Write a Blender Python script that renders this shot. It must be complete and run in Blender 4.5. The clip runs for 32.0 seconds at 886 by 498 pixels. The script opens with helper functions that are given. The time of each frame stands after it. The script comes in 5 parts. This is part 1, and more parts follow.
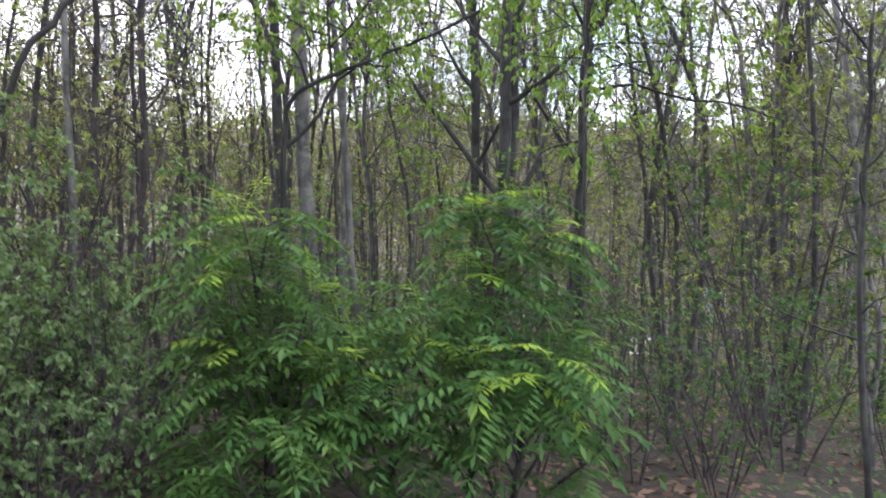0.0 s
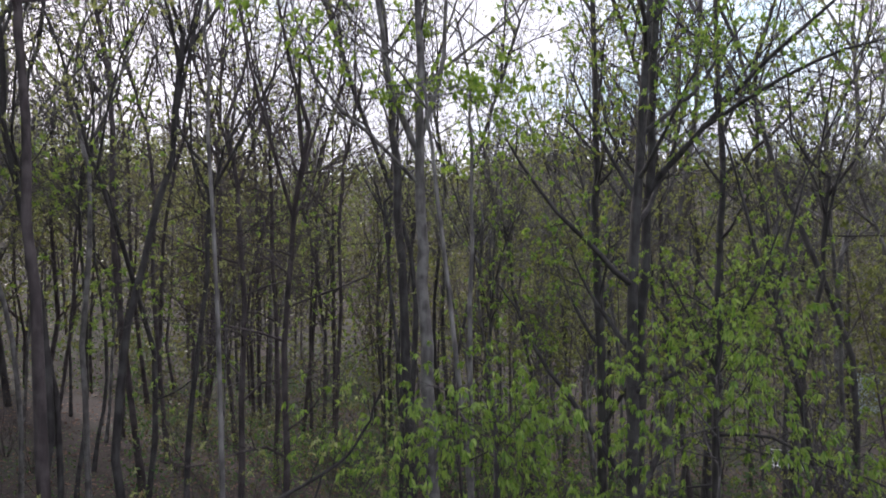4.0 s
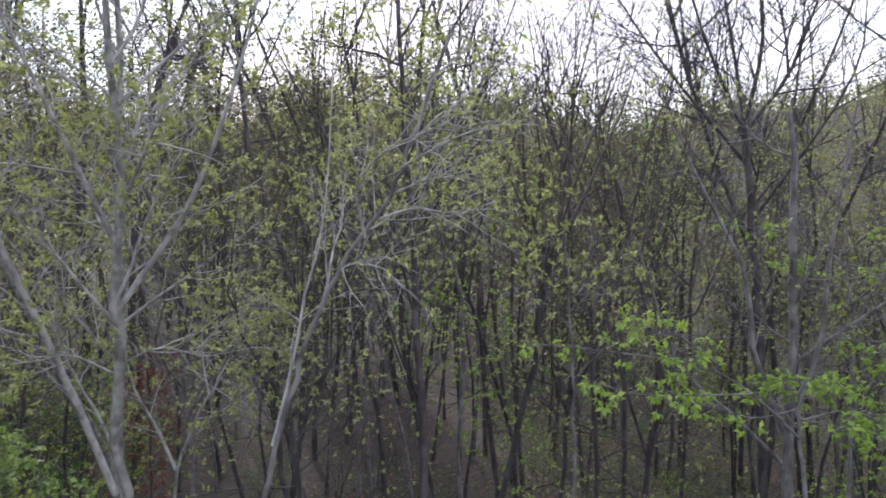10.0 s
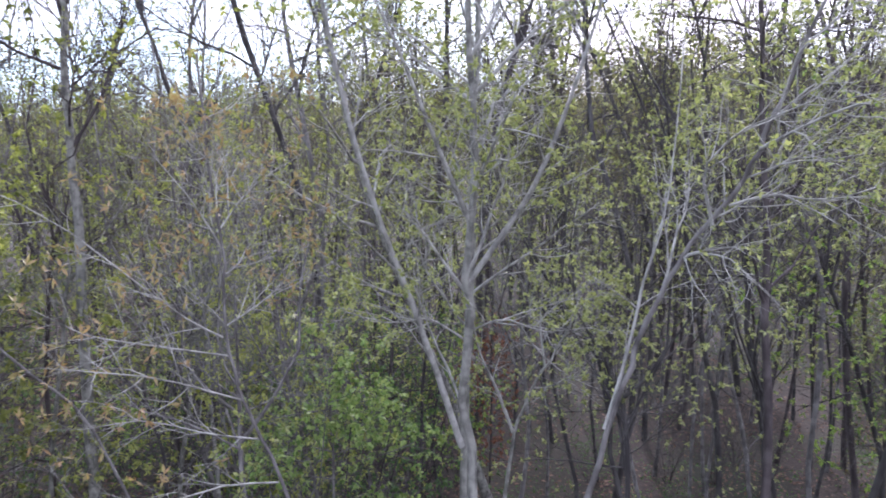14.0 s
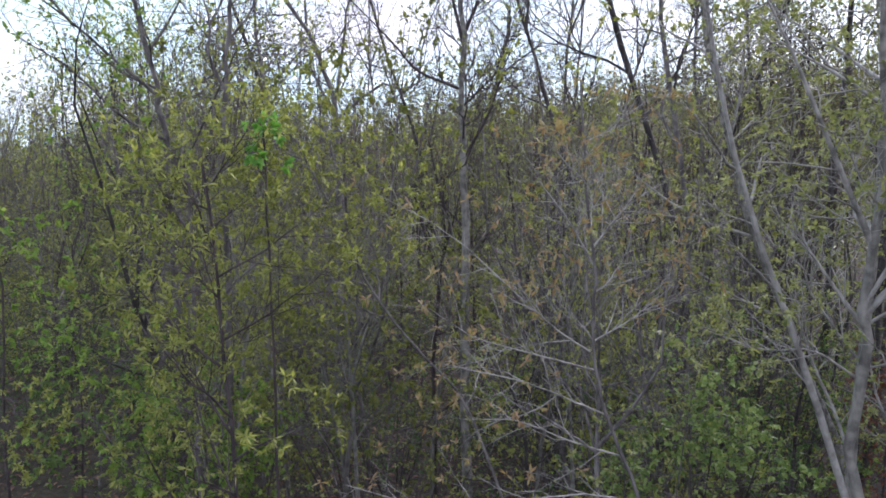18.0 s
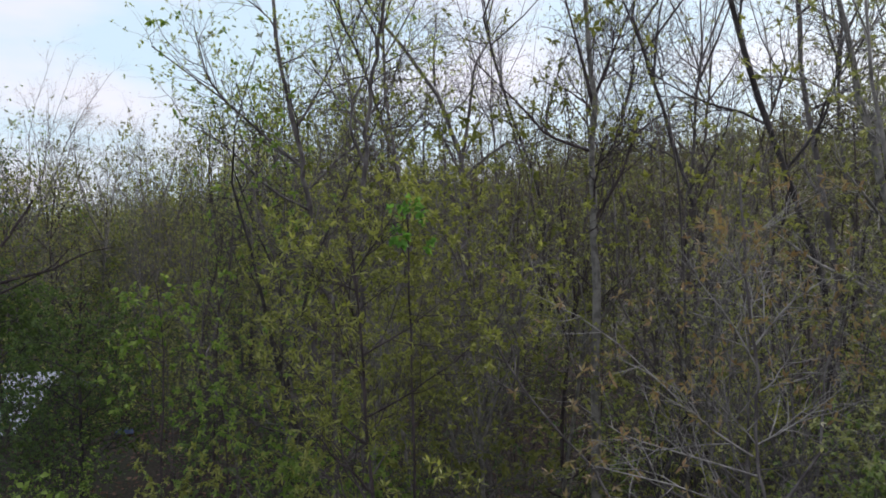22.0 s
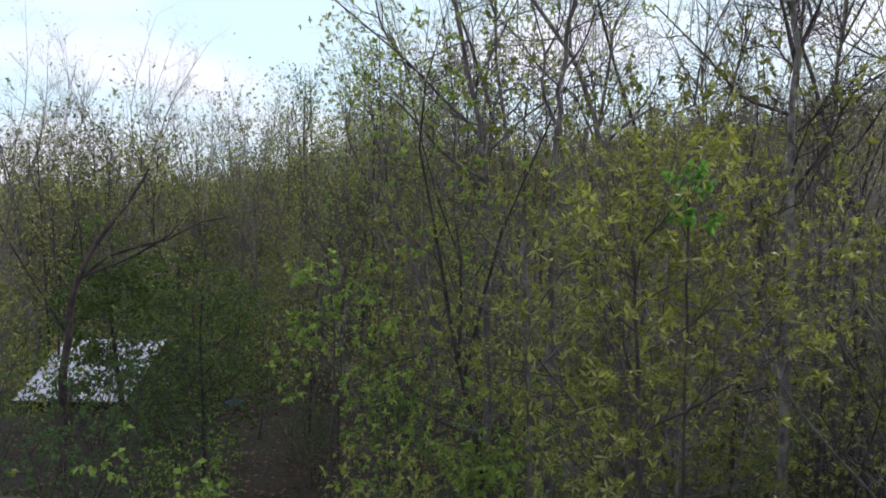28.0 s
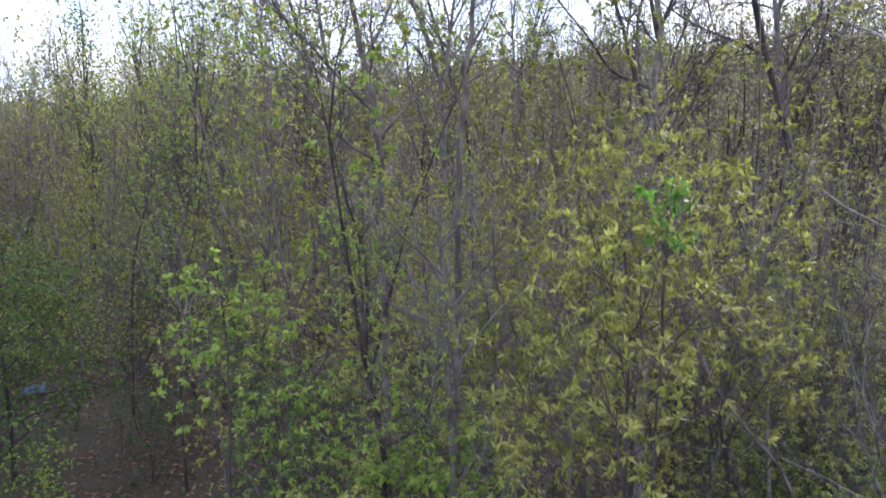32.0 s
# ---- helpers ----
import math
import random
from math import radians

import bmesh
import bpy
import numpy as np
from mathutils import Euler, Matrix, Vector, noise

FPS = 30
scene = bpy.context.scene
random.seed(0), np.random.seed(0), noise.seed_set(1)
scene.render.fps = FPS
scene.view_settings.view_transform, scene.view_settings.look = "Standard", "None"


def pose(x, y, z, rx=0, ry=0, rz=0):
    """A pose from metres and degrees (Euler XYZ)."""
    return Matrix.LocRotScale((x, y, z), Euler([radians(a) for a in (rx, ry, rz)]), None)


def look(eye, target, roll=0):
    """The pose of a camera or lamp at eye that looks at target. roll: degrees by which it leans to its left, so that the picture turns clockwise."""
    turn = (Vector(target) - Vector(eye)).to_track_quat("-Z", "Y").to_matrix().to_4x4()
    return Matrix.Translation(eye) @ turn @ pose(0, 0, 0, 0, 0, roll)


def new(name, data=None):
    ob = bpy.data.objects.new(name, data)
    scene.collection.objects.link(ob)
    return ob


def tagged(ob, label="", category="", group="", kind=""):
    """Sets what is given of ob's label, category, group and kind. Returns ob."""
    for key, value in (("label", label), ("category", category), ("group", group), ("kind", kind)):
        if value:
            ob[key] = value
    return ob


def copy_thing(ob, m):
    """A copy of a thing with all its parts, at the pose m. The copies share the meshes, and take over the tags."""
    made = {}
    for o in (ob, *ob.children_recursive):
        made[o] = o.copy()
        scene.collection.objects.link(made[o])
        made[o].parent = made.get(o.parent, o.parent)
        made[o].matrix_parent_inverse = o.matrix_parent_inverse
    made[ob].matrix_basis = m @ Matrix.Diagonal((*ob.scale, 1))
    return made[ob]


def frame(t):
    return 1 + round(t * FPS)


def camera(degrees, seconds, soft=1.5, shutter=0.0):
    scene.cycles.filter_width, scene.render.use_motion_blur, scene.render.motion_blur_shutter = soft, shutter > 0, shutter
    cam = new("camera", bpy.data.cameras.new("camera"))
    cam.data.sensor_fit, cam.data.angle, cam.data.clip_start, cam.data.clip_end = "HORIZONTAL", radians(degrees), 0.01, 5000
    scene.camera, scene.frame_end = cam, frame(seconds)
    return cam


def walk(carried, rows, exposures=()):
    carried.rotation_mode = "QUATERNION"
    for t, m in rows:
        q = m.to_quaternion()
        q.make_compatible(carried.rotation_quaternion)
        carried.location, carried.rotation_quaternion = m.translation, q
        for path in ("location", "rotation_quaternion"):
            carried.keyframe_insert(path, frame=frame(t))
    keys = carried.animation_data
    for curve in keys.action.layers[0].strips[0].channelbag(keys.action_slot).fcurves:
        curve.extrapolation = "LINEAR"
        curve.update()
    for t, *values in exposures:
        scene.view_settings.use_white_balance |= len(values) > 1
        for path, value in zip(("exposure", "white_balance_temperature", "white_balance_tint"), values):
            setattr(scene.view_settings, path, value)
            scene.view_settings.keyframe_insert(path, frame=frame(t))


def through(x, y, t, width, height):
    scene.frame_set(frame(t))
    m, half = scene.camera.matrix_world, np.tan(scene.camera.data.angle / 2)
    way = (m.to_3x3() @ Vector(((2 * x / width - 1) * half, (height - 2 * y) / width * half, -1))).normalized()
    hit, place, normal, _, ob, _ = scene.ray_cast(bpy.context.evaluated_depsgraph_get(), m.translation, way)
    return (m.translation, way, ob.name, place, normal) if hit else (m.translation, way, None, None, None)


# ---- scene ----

cam = camera(64.2, 32.0, soft=1.7, shutter=0.35)
# seconds, x, y, z, heading to the left of +y, tilt, roll
PATH = [
    (0, 0.00, 0.00, -0.00, -30.38, -0.59, -0.00),
    (0.5, -0.01, 0.05, 0.47, -27.75, -0.24, -0.22),
    (1, -0.02, 0.11, 0.92, -25.19, -0.00, -0.23),
    (1.5, -0.02, 0.09, 1.33, -22.84, 0.66, -0.26),
    (2, -0.01, -0.03, 1.77, -21.45, 1.02, 0.08),
    (2.5, -0.01, -0.04, 2.26, -21.45, 0.83, 0.64),
    (4.5, -0.21, -0.29, 4.82, -20.44, 2.23, -0.73),
    (5, -0.29, -0.38, 5.70, -20.72, 0.99, -0.10),
    (5.5, -0.39, -0.39, 6.60, -19.27, -0.20, 0.48),
    (6, -0.43, -0.39, 7.42, -16.72, -0.98, 0.38),
    (6.5, -0.47, -0.45, 8.14, -14.53, -1.52, 0.24),
    (7, -0.47, -0.44, 8.44, -12.21, -1.42, 0.27),
    (7.5, -0.47, -0.44, 8.51, -9.46, -1.33, 0.19),
    (8, -0.45, -0.45, 8.54, -6.42, -1.28, 0.07),
    (8.5, -0.44, -0.44, 8.56, -3.16, -1.62, 0.03),
    (9, -0.43, -0.40, 8.57, -0.00, -2.14, 0.01),
    (9.5, -0.40, -0.38, 8.59, 3.36, -2.90, -0.06),
    (10, -0.38, -0.37, 8.61, 6.75, -3.87, -0.03),
    (10.5, -0.36, -0.37, 8.63, 10.23, -5.36, -0.02),
    (11, -0.36, -0.36, 8.65, 13.43, -6.22, 0.03),
    (11.5, -0.37, -0.36, 8.66, 15.65, -6.11, 0.09),
    (12, -0.38, -0.35, 8.67, 18.69, -6.06, 0.06),
    (12.5, -0.38, -0.36, 8.69, 22.49, -6.07, 0.11),
    (13, -0.39, -0.35, 8.70, 26.22, -6.01, 0.12),
    (13.5, -0.40, -0.34, 8.70, 29.96, -6.00, 0.08),
    (14, -0.41, -0.35, 8.69, 33.67, -5.98, 0.02),
    (14.5, -0.42, -0.35, 8.69, 37.75, -6.04, 0.02),
    (16.5, -0.43, -0.38, 8.68, 52.94, -6.11, -0.00),
    (17, -0.43, -0.39, 8.68, 56.45, -6.12, -0.03),
    (17.5, -0.43, -0.41, 8.70, 59.77, -6.17, 0.00),
    (18, -0.42, -0.42, 8.83, 62.55, -6.12, 0.05),
    (18.5, -0.43, -0.43, 8.85, 62.69, -6.20, 0.01),
    (19, -0.43, -0.44, 8.85, 62.71, -7.13, 0.01),
    (19.5, -0.43, -0.43, 8.86, 62.71, -6.50, 0.06),
    (20, -0.42, -0.41, 8.86, 62.72, -4.00, 0.02),
    (20.5, -0.41, -0.41, 8.86, 64.16, -2.51, -0.08),
    (21, -0.43, -0.47, 8.87, 68.03, -2.51, -0.19),
    (21.5, -0.46, -0.56, 9.00, 70.50, -2.52, -0.23),
    (22, -0.51, -0.59, 9.14, 72.08, -2.50, -0.40),
    (22.5, -0.51, -0.63, 9.18, 73.30, -2.45, -0.42),
    (23, -0.52, -0.66, 9.20, 76.44, -2.40, -0.39),
    (23.5, -0.62, -0.70, 9.19, 77.44, -2.35, -0.29),
    (24, -0.82, -0.76, 9.20, 77.49, -2.36, -0.27),
    (24.5, -1.07, -0.85, 9.20, 77.48, -2.34, -0.15),
    (26.5, -1.70, -1.23, 9.15, 77.35, -2.23, 0.07),
    (27, -1.80, -1.38, 9.14, 77.35, -2.34, 0.05),
    (27.5, -1.89, -1.57, 9.13, 77.39, -3.08, 0.08),
    (28, -1.99, -1.78, 9.12, 77.42, -4.66, 0.18),
    (28.5, -2.07, -2.00, 9.12, 77.41, -6.22, 0.33),
    (29, -2.16, -2.23, 9.11, 76.95, -7.88, 0.32),
    (29.5, -2.24, -2.41, 9.11, 72.66, -9.43, 0.39),
    (30, -2.31, -2.57, 9.11, 70.78, -10.05, 0.32),
    (30.5, -2.42, -2.68, 9.10, 66.15, -9.96, 0.30),
    (31, -2.57, -2.75, 9.11, 62.03, -10.03, 0.28),
    (31.5, -2.82, -2.74, 9.28, 60.62, -10.19, 0.07),
    (32, -3.05, -2.74, 9.71, 60.59, -9.99, 0.25),
]
EXPOSURES = [(0, 2.1, 6450, 17), (2.5, 1.46, 6400, 20), (5, 0.94, 6450, 24), (6, 0.94, 6350, 24), (9, 0.98, 6350, 23), (11, 1.88, 5950, 26), (12, 2.0, 5900, 28), (14, 1.76, 5900, 28), (17, 1.62, 5900, 26), (18.5, 0.9, 6150, 25), (20, 0.82, 6200, 24), (21, 0.3, 6300, 22), (23, 0.3, 6500, 22), (26, 0.3, 6500, 21), (28, 0.5, 6350, 21), (30, 1.2, 6400, 26), (31, 1.4, 6150, 28), (32, 1.42, 6100, 28)]
walk(cam, [(t, pose(x, y, z, 90 + p, 0, h) @ pose(0, 0, 0, 0, 0, r)) for t, x, y, z, h, p, r in PATH], EXPOSURES)

# ---- sky and sun: thin bright cloud, the sun low behind it ----
SUN_HEADING, SUN_HEIGHT = 24.0, 30.0
world = bpy.data.worlds.new("sky")
scene.world = world
world.use_nodes = True
wn, wl = world.node_tree.nodes, world.node_tree.links
sky = wn.new("ShaderNodeTexSky")
sky.sky_type = "NISHITA"
sky.sun_disc = False
sky.sun_elevation = radians(SUN_HEIGHT)
sky.sun_rotation = radians(-SUN_HEADING)
sky.dust_density = 2.0
back = wn["Background"]
coord = wn.new("ShaderNodeTexCoord")
cloud = wn.new("ShaderNodeTexNoise")
cloud.inputs["Scale"].default_value = 2.2
cloud.inputs["Detail"].default_value = 6
squash = wn.new("ShaderNodeMapping")
squash.inputs["Scale"].default_value = (1, 1, 3.0)
cover = wn.new("ShaderNodeValToRGB")
cover.color_ramp.elements[0].position, cover.color_ramp.elements[1].position = 0.36, 0.52
cover.color_ramp.elements[0].color = (4.7, 6.4, 6.9, 1)
cover.color_ramp.elements[1].color = (6.5, 6.85, 7.1, 1)
mixer = wn.new("ShaderNodeMix")
mixer.data_type = "RGBA"
mixer.inputs["Factor"].default_value = 0.86
wl.new(coord.outputs["Generated"], squash.inputs["Vector"])
wl.new(squash.outputs["Vector"], cloud.inputs["Vector"])
axes = wn.new("ShaderNodeSeparateXYZ")
thin = wn.new("ShaderNodeMath")
thin.operation, thin.use_clamp = "MULTIPLY_ADD", True
thin.inputs[1].default_value = 0.12
wl.new(coord.outputs["Generated"], axes.inputs["Vector"])
wl.new(axes.outputs["X"], thin.inputs[0])
wl.new(cloud.outputs["Fac"], thin.inputs[2])
wl.new(thin.outputs[0], cover.inputs["Fac"])
wl.new(cover.outputs["Color"], mixer.inputs["B"])
wl.new(sky.outputs["Color"], mixer.inputs["A"])
wl.new(mixer.outputs["Result"], back.inputs["Color"])
back.inputs["Strength"].default_value = 0.12
lamp = bpy.data.lights.new("sun", "SUN")
lamp.energy, lamp.angle, lamp.color = 2.6, radians(10), (1.0, 0.95, 0.88)
sun = new("sun", lamp)
a, e = radians(SUN_HEADING), radians(SUN_HEIGHT)
toward = Vector((-math.sin(a) * math.cos(e), math.cos(a) * math.cos(e), math.sin(e)))
sun.matrix_world = look(toward * 60, (0, 0, 0))


# ---- materials ----
def material(name, rough=0.8):
    m = bpy.data.materials.new(name)
    m.use_nodes = True
    n, l = m.node_tree.nodes, m.node_tree.links
    b = n["Principled BSDF"]
    b.inputs["Roughness"].default_value = rough
    return m, n, l, b


def ramp(n, stops):
    r = n.new("ShaderNodeValToRGB")
    el = r.color_ramp.elements
    while len(el) < len(stops):
        el.new(0.5)
    for q, (p, c) in zip(el, stops):
        q.position, q.color = p, (*c, 1)
    return r


def noise_node(n, l, scale, detail=4, stretch=None):
    co = n.new("ShaderNodeTexCoord")
    t = n.new("ShaderNodeTexNoise")
    t.inputs["Scale"].default_value, t.inputs["Detail"].default_value = scale, detail
    if stretch:
        mp = n.new("ShaderNodeMapping")
        mp.inputs["Scale"].default_value = stretch
        l.new(co.outputs["Object"], mp.inputs["Vector"])
        l.new(mp.outputs["Vector"], t.inputs["Vector"])
    else:
        l.new(co.outputs["Object"], t.inputs["Vector"])
    return t


def bump(n, l, b, source, strength, distance):
    u = n.new("ShaderNodeBump")
    u.inputs["Strength"].default_value, u.inputs["Distance"].default_value = strength, distance
    l.new(source, u.inputs["Height"])
    l.new(u.outputs["Normal"], b.inputs["Normal"])


def bark(name, dark, mid, light, patch=3.5):
    """Furrowed bark with lichen patches."""
    m, n, l, b = material(name, 0.9)
    furrow = noise_node(n, l, 14, 6, (1, 1, 0.22))
    blot = noise_node(n, l, patch, 5)
    r1 = ramp(n, [(0.3, dark), (0.55, mid), (0.8, light)])
    r2 = ramp(n, [(0.45, (0, 0, 0)), (0.62, (1, 1, 1))])
    mx = n.new("ShaderNodeMix")
    mx.data_type = "RGBA"
    mx.inputs["B"].default_value = (*light, 1)
    fade = n.new("ShaderNodeMath")
    fade.operation = "MULTIPLY"
    fade.inputs[1].default_value = 0.65
    l.new(furrow.outputs["Fac"], r1.inputs["Fac"])
    l.new(blot.outputs["Fac"], r2.inputs["Fac"])
    l.new(r2.outputs["Color"], fade.inputs[0])
    l.new(fade.outputs[0], mx.inputs["Factor"])
    l.new(r1.outputs["Color"], mx.inputs["A"])
    l.new(mx.outputs["Result"], b.inputs["Base Color"])
    bump(n, l, b, furrow.outputs["Fac"], 0.7, 0.02)
    return m


def foliage(name, colours, through=0.45, rough=0.5):
    """Leaves: each its own tint, and light comes through the blade."""
    m, n, l, b = material(name, rough)
    geo = n.new("ShaderNodeNewGeometry")
    info = n.new("ShaderNodeObjectInfo")
    mixr = n.new("ShaderNodeMath")
    mixr.operation = "MULTIPLY_ADD"
    mixr.inputs[1].default_value = 0.72
    per = n.new("ShaderNodeMath")
    per.operation = "MULTIPLY"
    per.inputs[1].default_value = 0.28
    l.new(info.outputs["Random"], per.inputs[0])
    l.new(geo.outputs["Random Per Island"], mixr.inputs[0])
    l.new(per.outputs[0], mixr.inputs[2])
    r = ramp(n, [(i / (len(colours) - 1), c) for i, c in enumerate(colours)])
    l.new(mixr.outputs[0], r.inputs["Fac"])
    vein = noise_node(n, l, 60, 2)
    shade = n.new("ShaderNodeMix")
    shade.data_type, shade.blend_type = "RGBA", "MULTIPLY"
    shade.inputs["Factor"].default_value = 0.2
    l.new(r.outputs["Color"], shade.inputs["A"])
    l.new(vein.outputs["Color"], shade.inputs["B"])
    l.new(shade.outputs["Result"], b.inputs["Base Color"])
    b.inputs["Specular IOR Level"].default_value = 0.22
    tr = n.new("ShaderNodeBsdfTranslucent")
    warm = n.new("ShaderNodeMix")
    warm.data_type, warm.blend_type = "RGBA", "MULTIPLY"
    warm.inputs["Factor"].default_value = 1
    warm.inputs["B"].default_value = (1.0, 1.0, 0.6, 1)
    l.new(r.outputs["Color"], warm.inputs["A"])
    l.new(warm.outputs["Result"], tr.inputs["Color"])
    ms = n.new("ShaderNodeMixShader")
    ms.inputs["Fac"].default_value = through
    l.new(b.outputs[0], ms.inputs[1])
    l.new(tr.outputs[0], ms.inputs[2])
    l.new(ms.outputs[0], n["Material Output"].inputs["Surface"])
    return m


def plain(name, c1, c2, scale=6, rough=0.7, metal=0.0, depth=0.004):
    m, n, l, b = material(name, rough)
    t = noise_node(n, l, scale, 6)
    r = ramp(n, [(0.3, c1), (0.7, c2)])
    l.new(t.outputs["Fac"], r.inputs["Fac"])
    l.new(r.outputs["Color"], b.inputs["Base Color"])
    b.inputs["Metallic"].default_value = metal
    bump(n, l, b, t.outputs["Fac"], 0.4, depth)
    return m


BARK_GREY = bark("grey_bark", (0.055, 0.053, 0.048), (0.145, 0.142, 0.130), (0.29, 0.285, 0.26), 7.0)
BARK_WHITE = bark("whitish_twig_bark", (0.10, 0.097, 0.092), (0.22, 0.215, 0.20), (0.38, 0.375, 0.355), 7.0)
BARK_DARK = bark("dark_bark", (0.014, 0.012, 0.013), (0.032, 0.028, 0.029), (0.075, 0.070, 0.070))
BARK_BLACK = bark("blackish_bark", (0.007, 0.006, 0.006), (0.016, 0.014, 0.014), (0.040, 0.036, 0.036))
BARK_BROWN = bark("brown_bark", (0.018, 0.013, 0.014), (0.042, 0.032, 0.034), (0.090, 0.074, 0.076))
BARK_ASH = bark("ash_grey_bark", (0.040, 0.036, 0.036), (0.095, 0.087, 0.086), (0.20, 0.19, 0.185), 5.0)
LEAF_YELLOW = foliage("yellow_green_leaf", [(0.092, 0.115, 0.036), (0.215, 0.25, 0.062), (0.41, 0.44, 0.15), (0.15, 0.18, 0.05), (0.305, 0.33, 0.096)], 0.5)
LEAF_BRIGHT = foliage("bright_green_leaf", [(0.085, 0.17, 0.04), (0.18, 0.30, 0.06), (0.33, 0.44, 0.12), (0.12, 0.23, 0.05), (0.24, 0.35, 0.08)], 0.52)
LEAF_OLIVE = foliage("olive_leaf", [(0.12, 0.15, 0.062), (0.24, 0.28, 0.115), (0.42, 0.45, 0.22), (0.175, 0.215, 0.085), (0.31, 0.32, 0.15)], 0.5)
LEAF_TAN = foliage("tan_bud_leaf", [(0.20, 0.135, 0.08), (0.32, 0.22, 0.13), (0.29, 0.25, 0.13), (0.20, 0.165, 0.09)])
LEAF_DEEP = foliage("deep_green_leaf", [(0.035, 0.08, 0.03), (0.07, 0.14, 0.05), (0.12, 0.20, 0.08), (0.05, 0.11, 0.04)])
LEAF_RUST = foliage("rust_brown_leaf", [(0.10, 0.035, 0.022), (0.16, 0.060, 0.035), (0.22, 0.095, 0.06), (0.12, 0.05, 0.035)], 0.3)
# Darker olive and young-leaf copies; the far wood's inner shade is in their colour.
LEAF_SHADED_OLIVE = foliage("shaded_olive_leaf", [(0.070, 0.070, 0.042), (0.13, 0.125, 0.070), (0.20, 0.185, 0.11), (0.10, 0.105, 0.055)])
LEAF_SHADED_YOUNG = foliage("shaded_young_leaf", [(0.075, 0.095, 0.04), (0.14, 0.165, 0.065), (0.22, 0.24, 0.10), (0.105, 0.13, 0.05)])
LEAF_WALNUT = foliage("fresh_green_leaflet", [(0.036, 0.10, 0.038), (0.065, 0.155, 0.048), (0.12, 0.215, 0.062), (0.073, 0.168, 0.048), (0.18, 0.29, 0.075)], 0.38)
LEAF_SPRING = foliage("thin_spring_leaf", [(0.22, 0.30, 0.07), (0.34, 0.43, 0.11), (0.44, 0.50, 0.18), (0.28, 0.36, 0.08)], 0.6)
LEAF_PALE = foliage("pale_green_leaf", [(0.12, 0.20, 0.06), (0.21, 0.31, 0.10), (0.34, 0.43, 0.17), (0.17, 0.26, 0.08)], 0.45)
LEAF_LIME = foliage("lime_green_leaf", [(0.13, 0.23, 0.045), (0.23, 0.36, 0.07), (0.36, 0.48, 0.13), (0.17, 0.29, 0.055), (0.29, 0.42, 0.09)], 0.55)
LEAF_MOSS = foliage("mid_green_leaf", [(0.068, 0.088, 0.028), (0.135, 0.162, 0.046), (0.235, 0.255, 0.085), (0.10, 0.125, 0.035)], 0.5)
LEAF_GREEN = foliage("fresh_mid_green_leaf", [(0.05, 0.10, 0.035), (0.10, 0.17, 0.055), (0.17, 0.25, 0.085), (0.075, 0.135, 0.045)], 0.5)
LEAF_VIVID = foliage("vivid_green_leaf", [(0.10, 0.27, 0.05), (0.16, 0.37, 0.08), (0.22, 0.45, 0.11)], 0.6)
LEAF_TIP = foliage("yellow_green_shoot", [(0.22, 0.36, 0.05), (0.34, 0.48, 0.08), (0.42, 0.54, 0.12)], 0.5)
LEAF_GREY = foliage("grey_green_leaf", [(0.065, 0.125, 0.05), (0.125, 0.20, 0.085), (0.22, 0.30, 0.14), (0.095, 0.165, 0.07)], 0.4)


def litter_material():
    m, n, l, b = material("leaf_litter", 0.95)
    fine = noise_node(n, l, 9, 8)
    broad = noise_node(n, l, 0.22, 4)
    r1 = ramp(n, [(0.25, (0.012, 0.008, 0.007)), (0.5, (0.032, 0.022, 0.018)), (0.75, (0.085, 0.056, 0.045))])
    r2 = ramp(n, [(0.42, (0, 0, 0)), (0.62, (1, 1, 1))])
    mx = n.new("ShaderNodeMix")
    mx.data_type = "RGBA"
    mx.inputs["B"].default_value = (0.022, 0.030, 0.014, 1)
    half = n.new("ShaderNodeMath")
    half.operation = "MULTIPLY"
    half.inputs[1].default_value = 0.6
    l.new(fine.outputs["Fac"], r1.inputs["Fac"])
    l.new(broad.outputs["Fac"], r2.inputs["Fac"])
    l.new(r2.outputs["Color"], half.inputs[0])
    l.new(half.outputs[0], mx.inputs["Factor"])
    l.new(r1.outputs["Color"], mx.inputs["A"])
    l.new(mx.outputs["Result"], b.inputs["Base Color"])
    bump(n, l, b, fine.outputs["Fac"], 0.8, 0.05)
    return m


LITTER = litter_material()
LITTER_LEAF = foliage("dry_leaf", [(0.07, 0.040, 0.030), (0.15, 0.088, 0.066), (0.26, 0.165, 0.125), (0.10, 0.062, 0.050)], 0.1, 0.8)
ROOF_METAL = plain("pale_roof_metal", (0.42, 0.45, 0.54), (0.56, 0.59, 0.68), 2.5, 0.45, 0.0)
WALL_WOOD = plain("dark_timber", (0.018, 0.018, 0.02), (0.045, 0.043, 0.044), 5, 0.9)
FELT = plain("blue_grey_felt", (0.010, 0.012, 0.018), (0.030, 0.034, 0.046), 3, 0.9)
FELT.node_tree.nodes["Principled BSDF"].inputs["Specular IOR Level"].default_value = 0.0
# On the shed's inner panel this black is the shade of the opening.
NEAR_BLACK = plain("near_black", (0.01, 0.01, 0.012), (0.02, 0.02, 0.022), 4, 0.9)
TARP = plain("blue_tarpaulin", (0.02, 0.04, 0.12), (0.045, 0.075, 0.19), 7, 0.6)
PALE_BOARD = plain("pale_blue_grey_board", (0.36, 0.42, 0.43), (0.52, 0.58, 0.58), 8, 0.7)
WHITE = plain("weathered_white_paint", (0.62, 0.62, 0.62), (0.80, 0.80, 0.79), 12, 0.55)


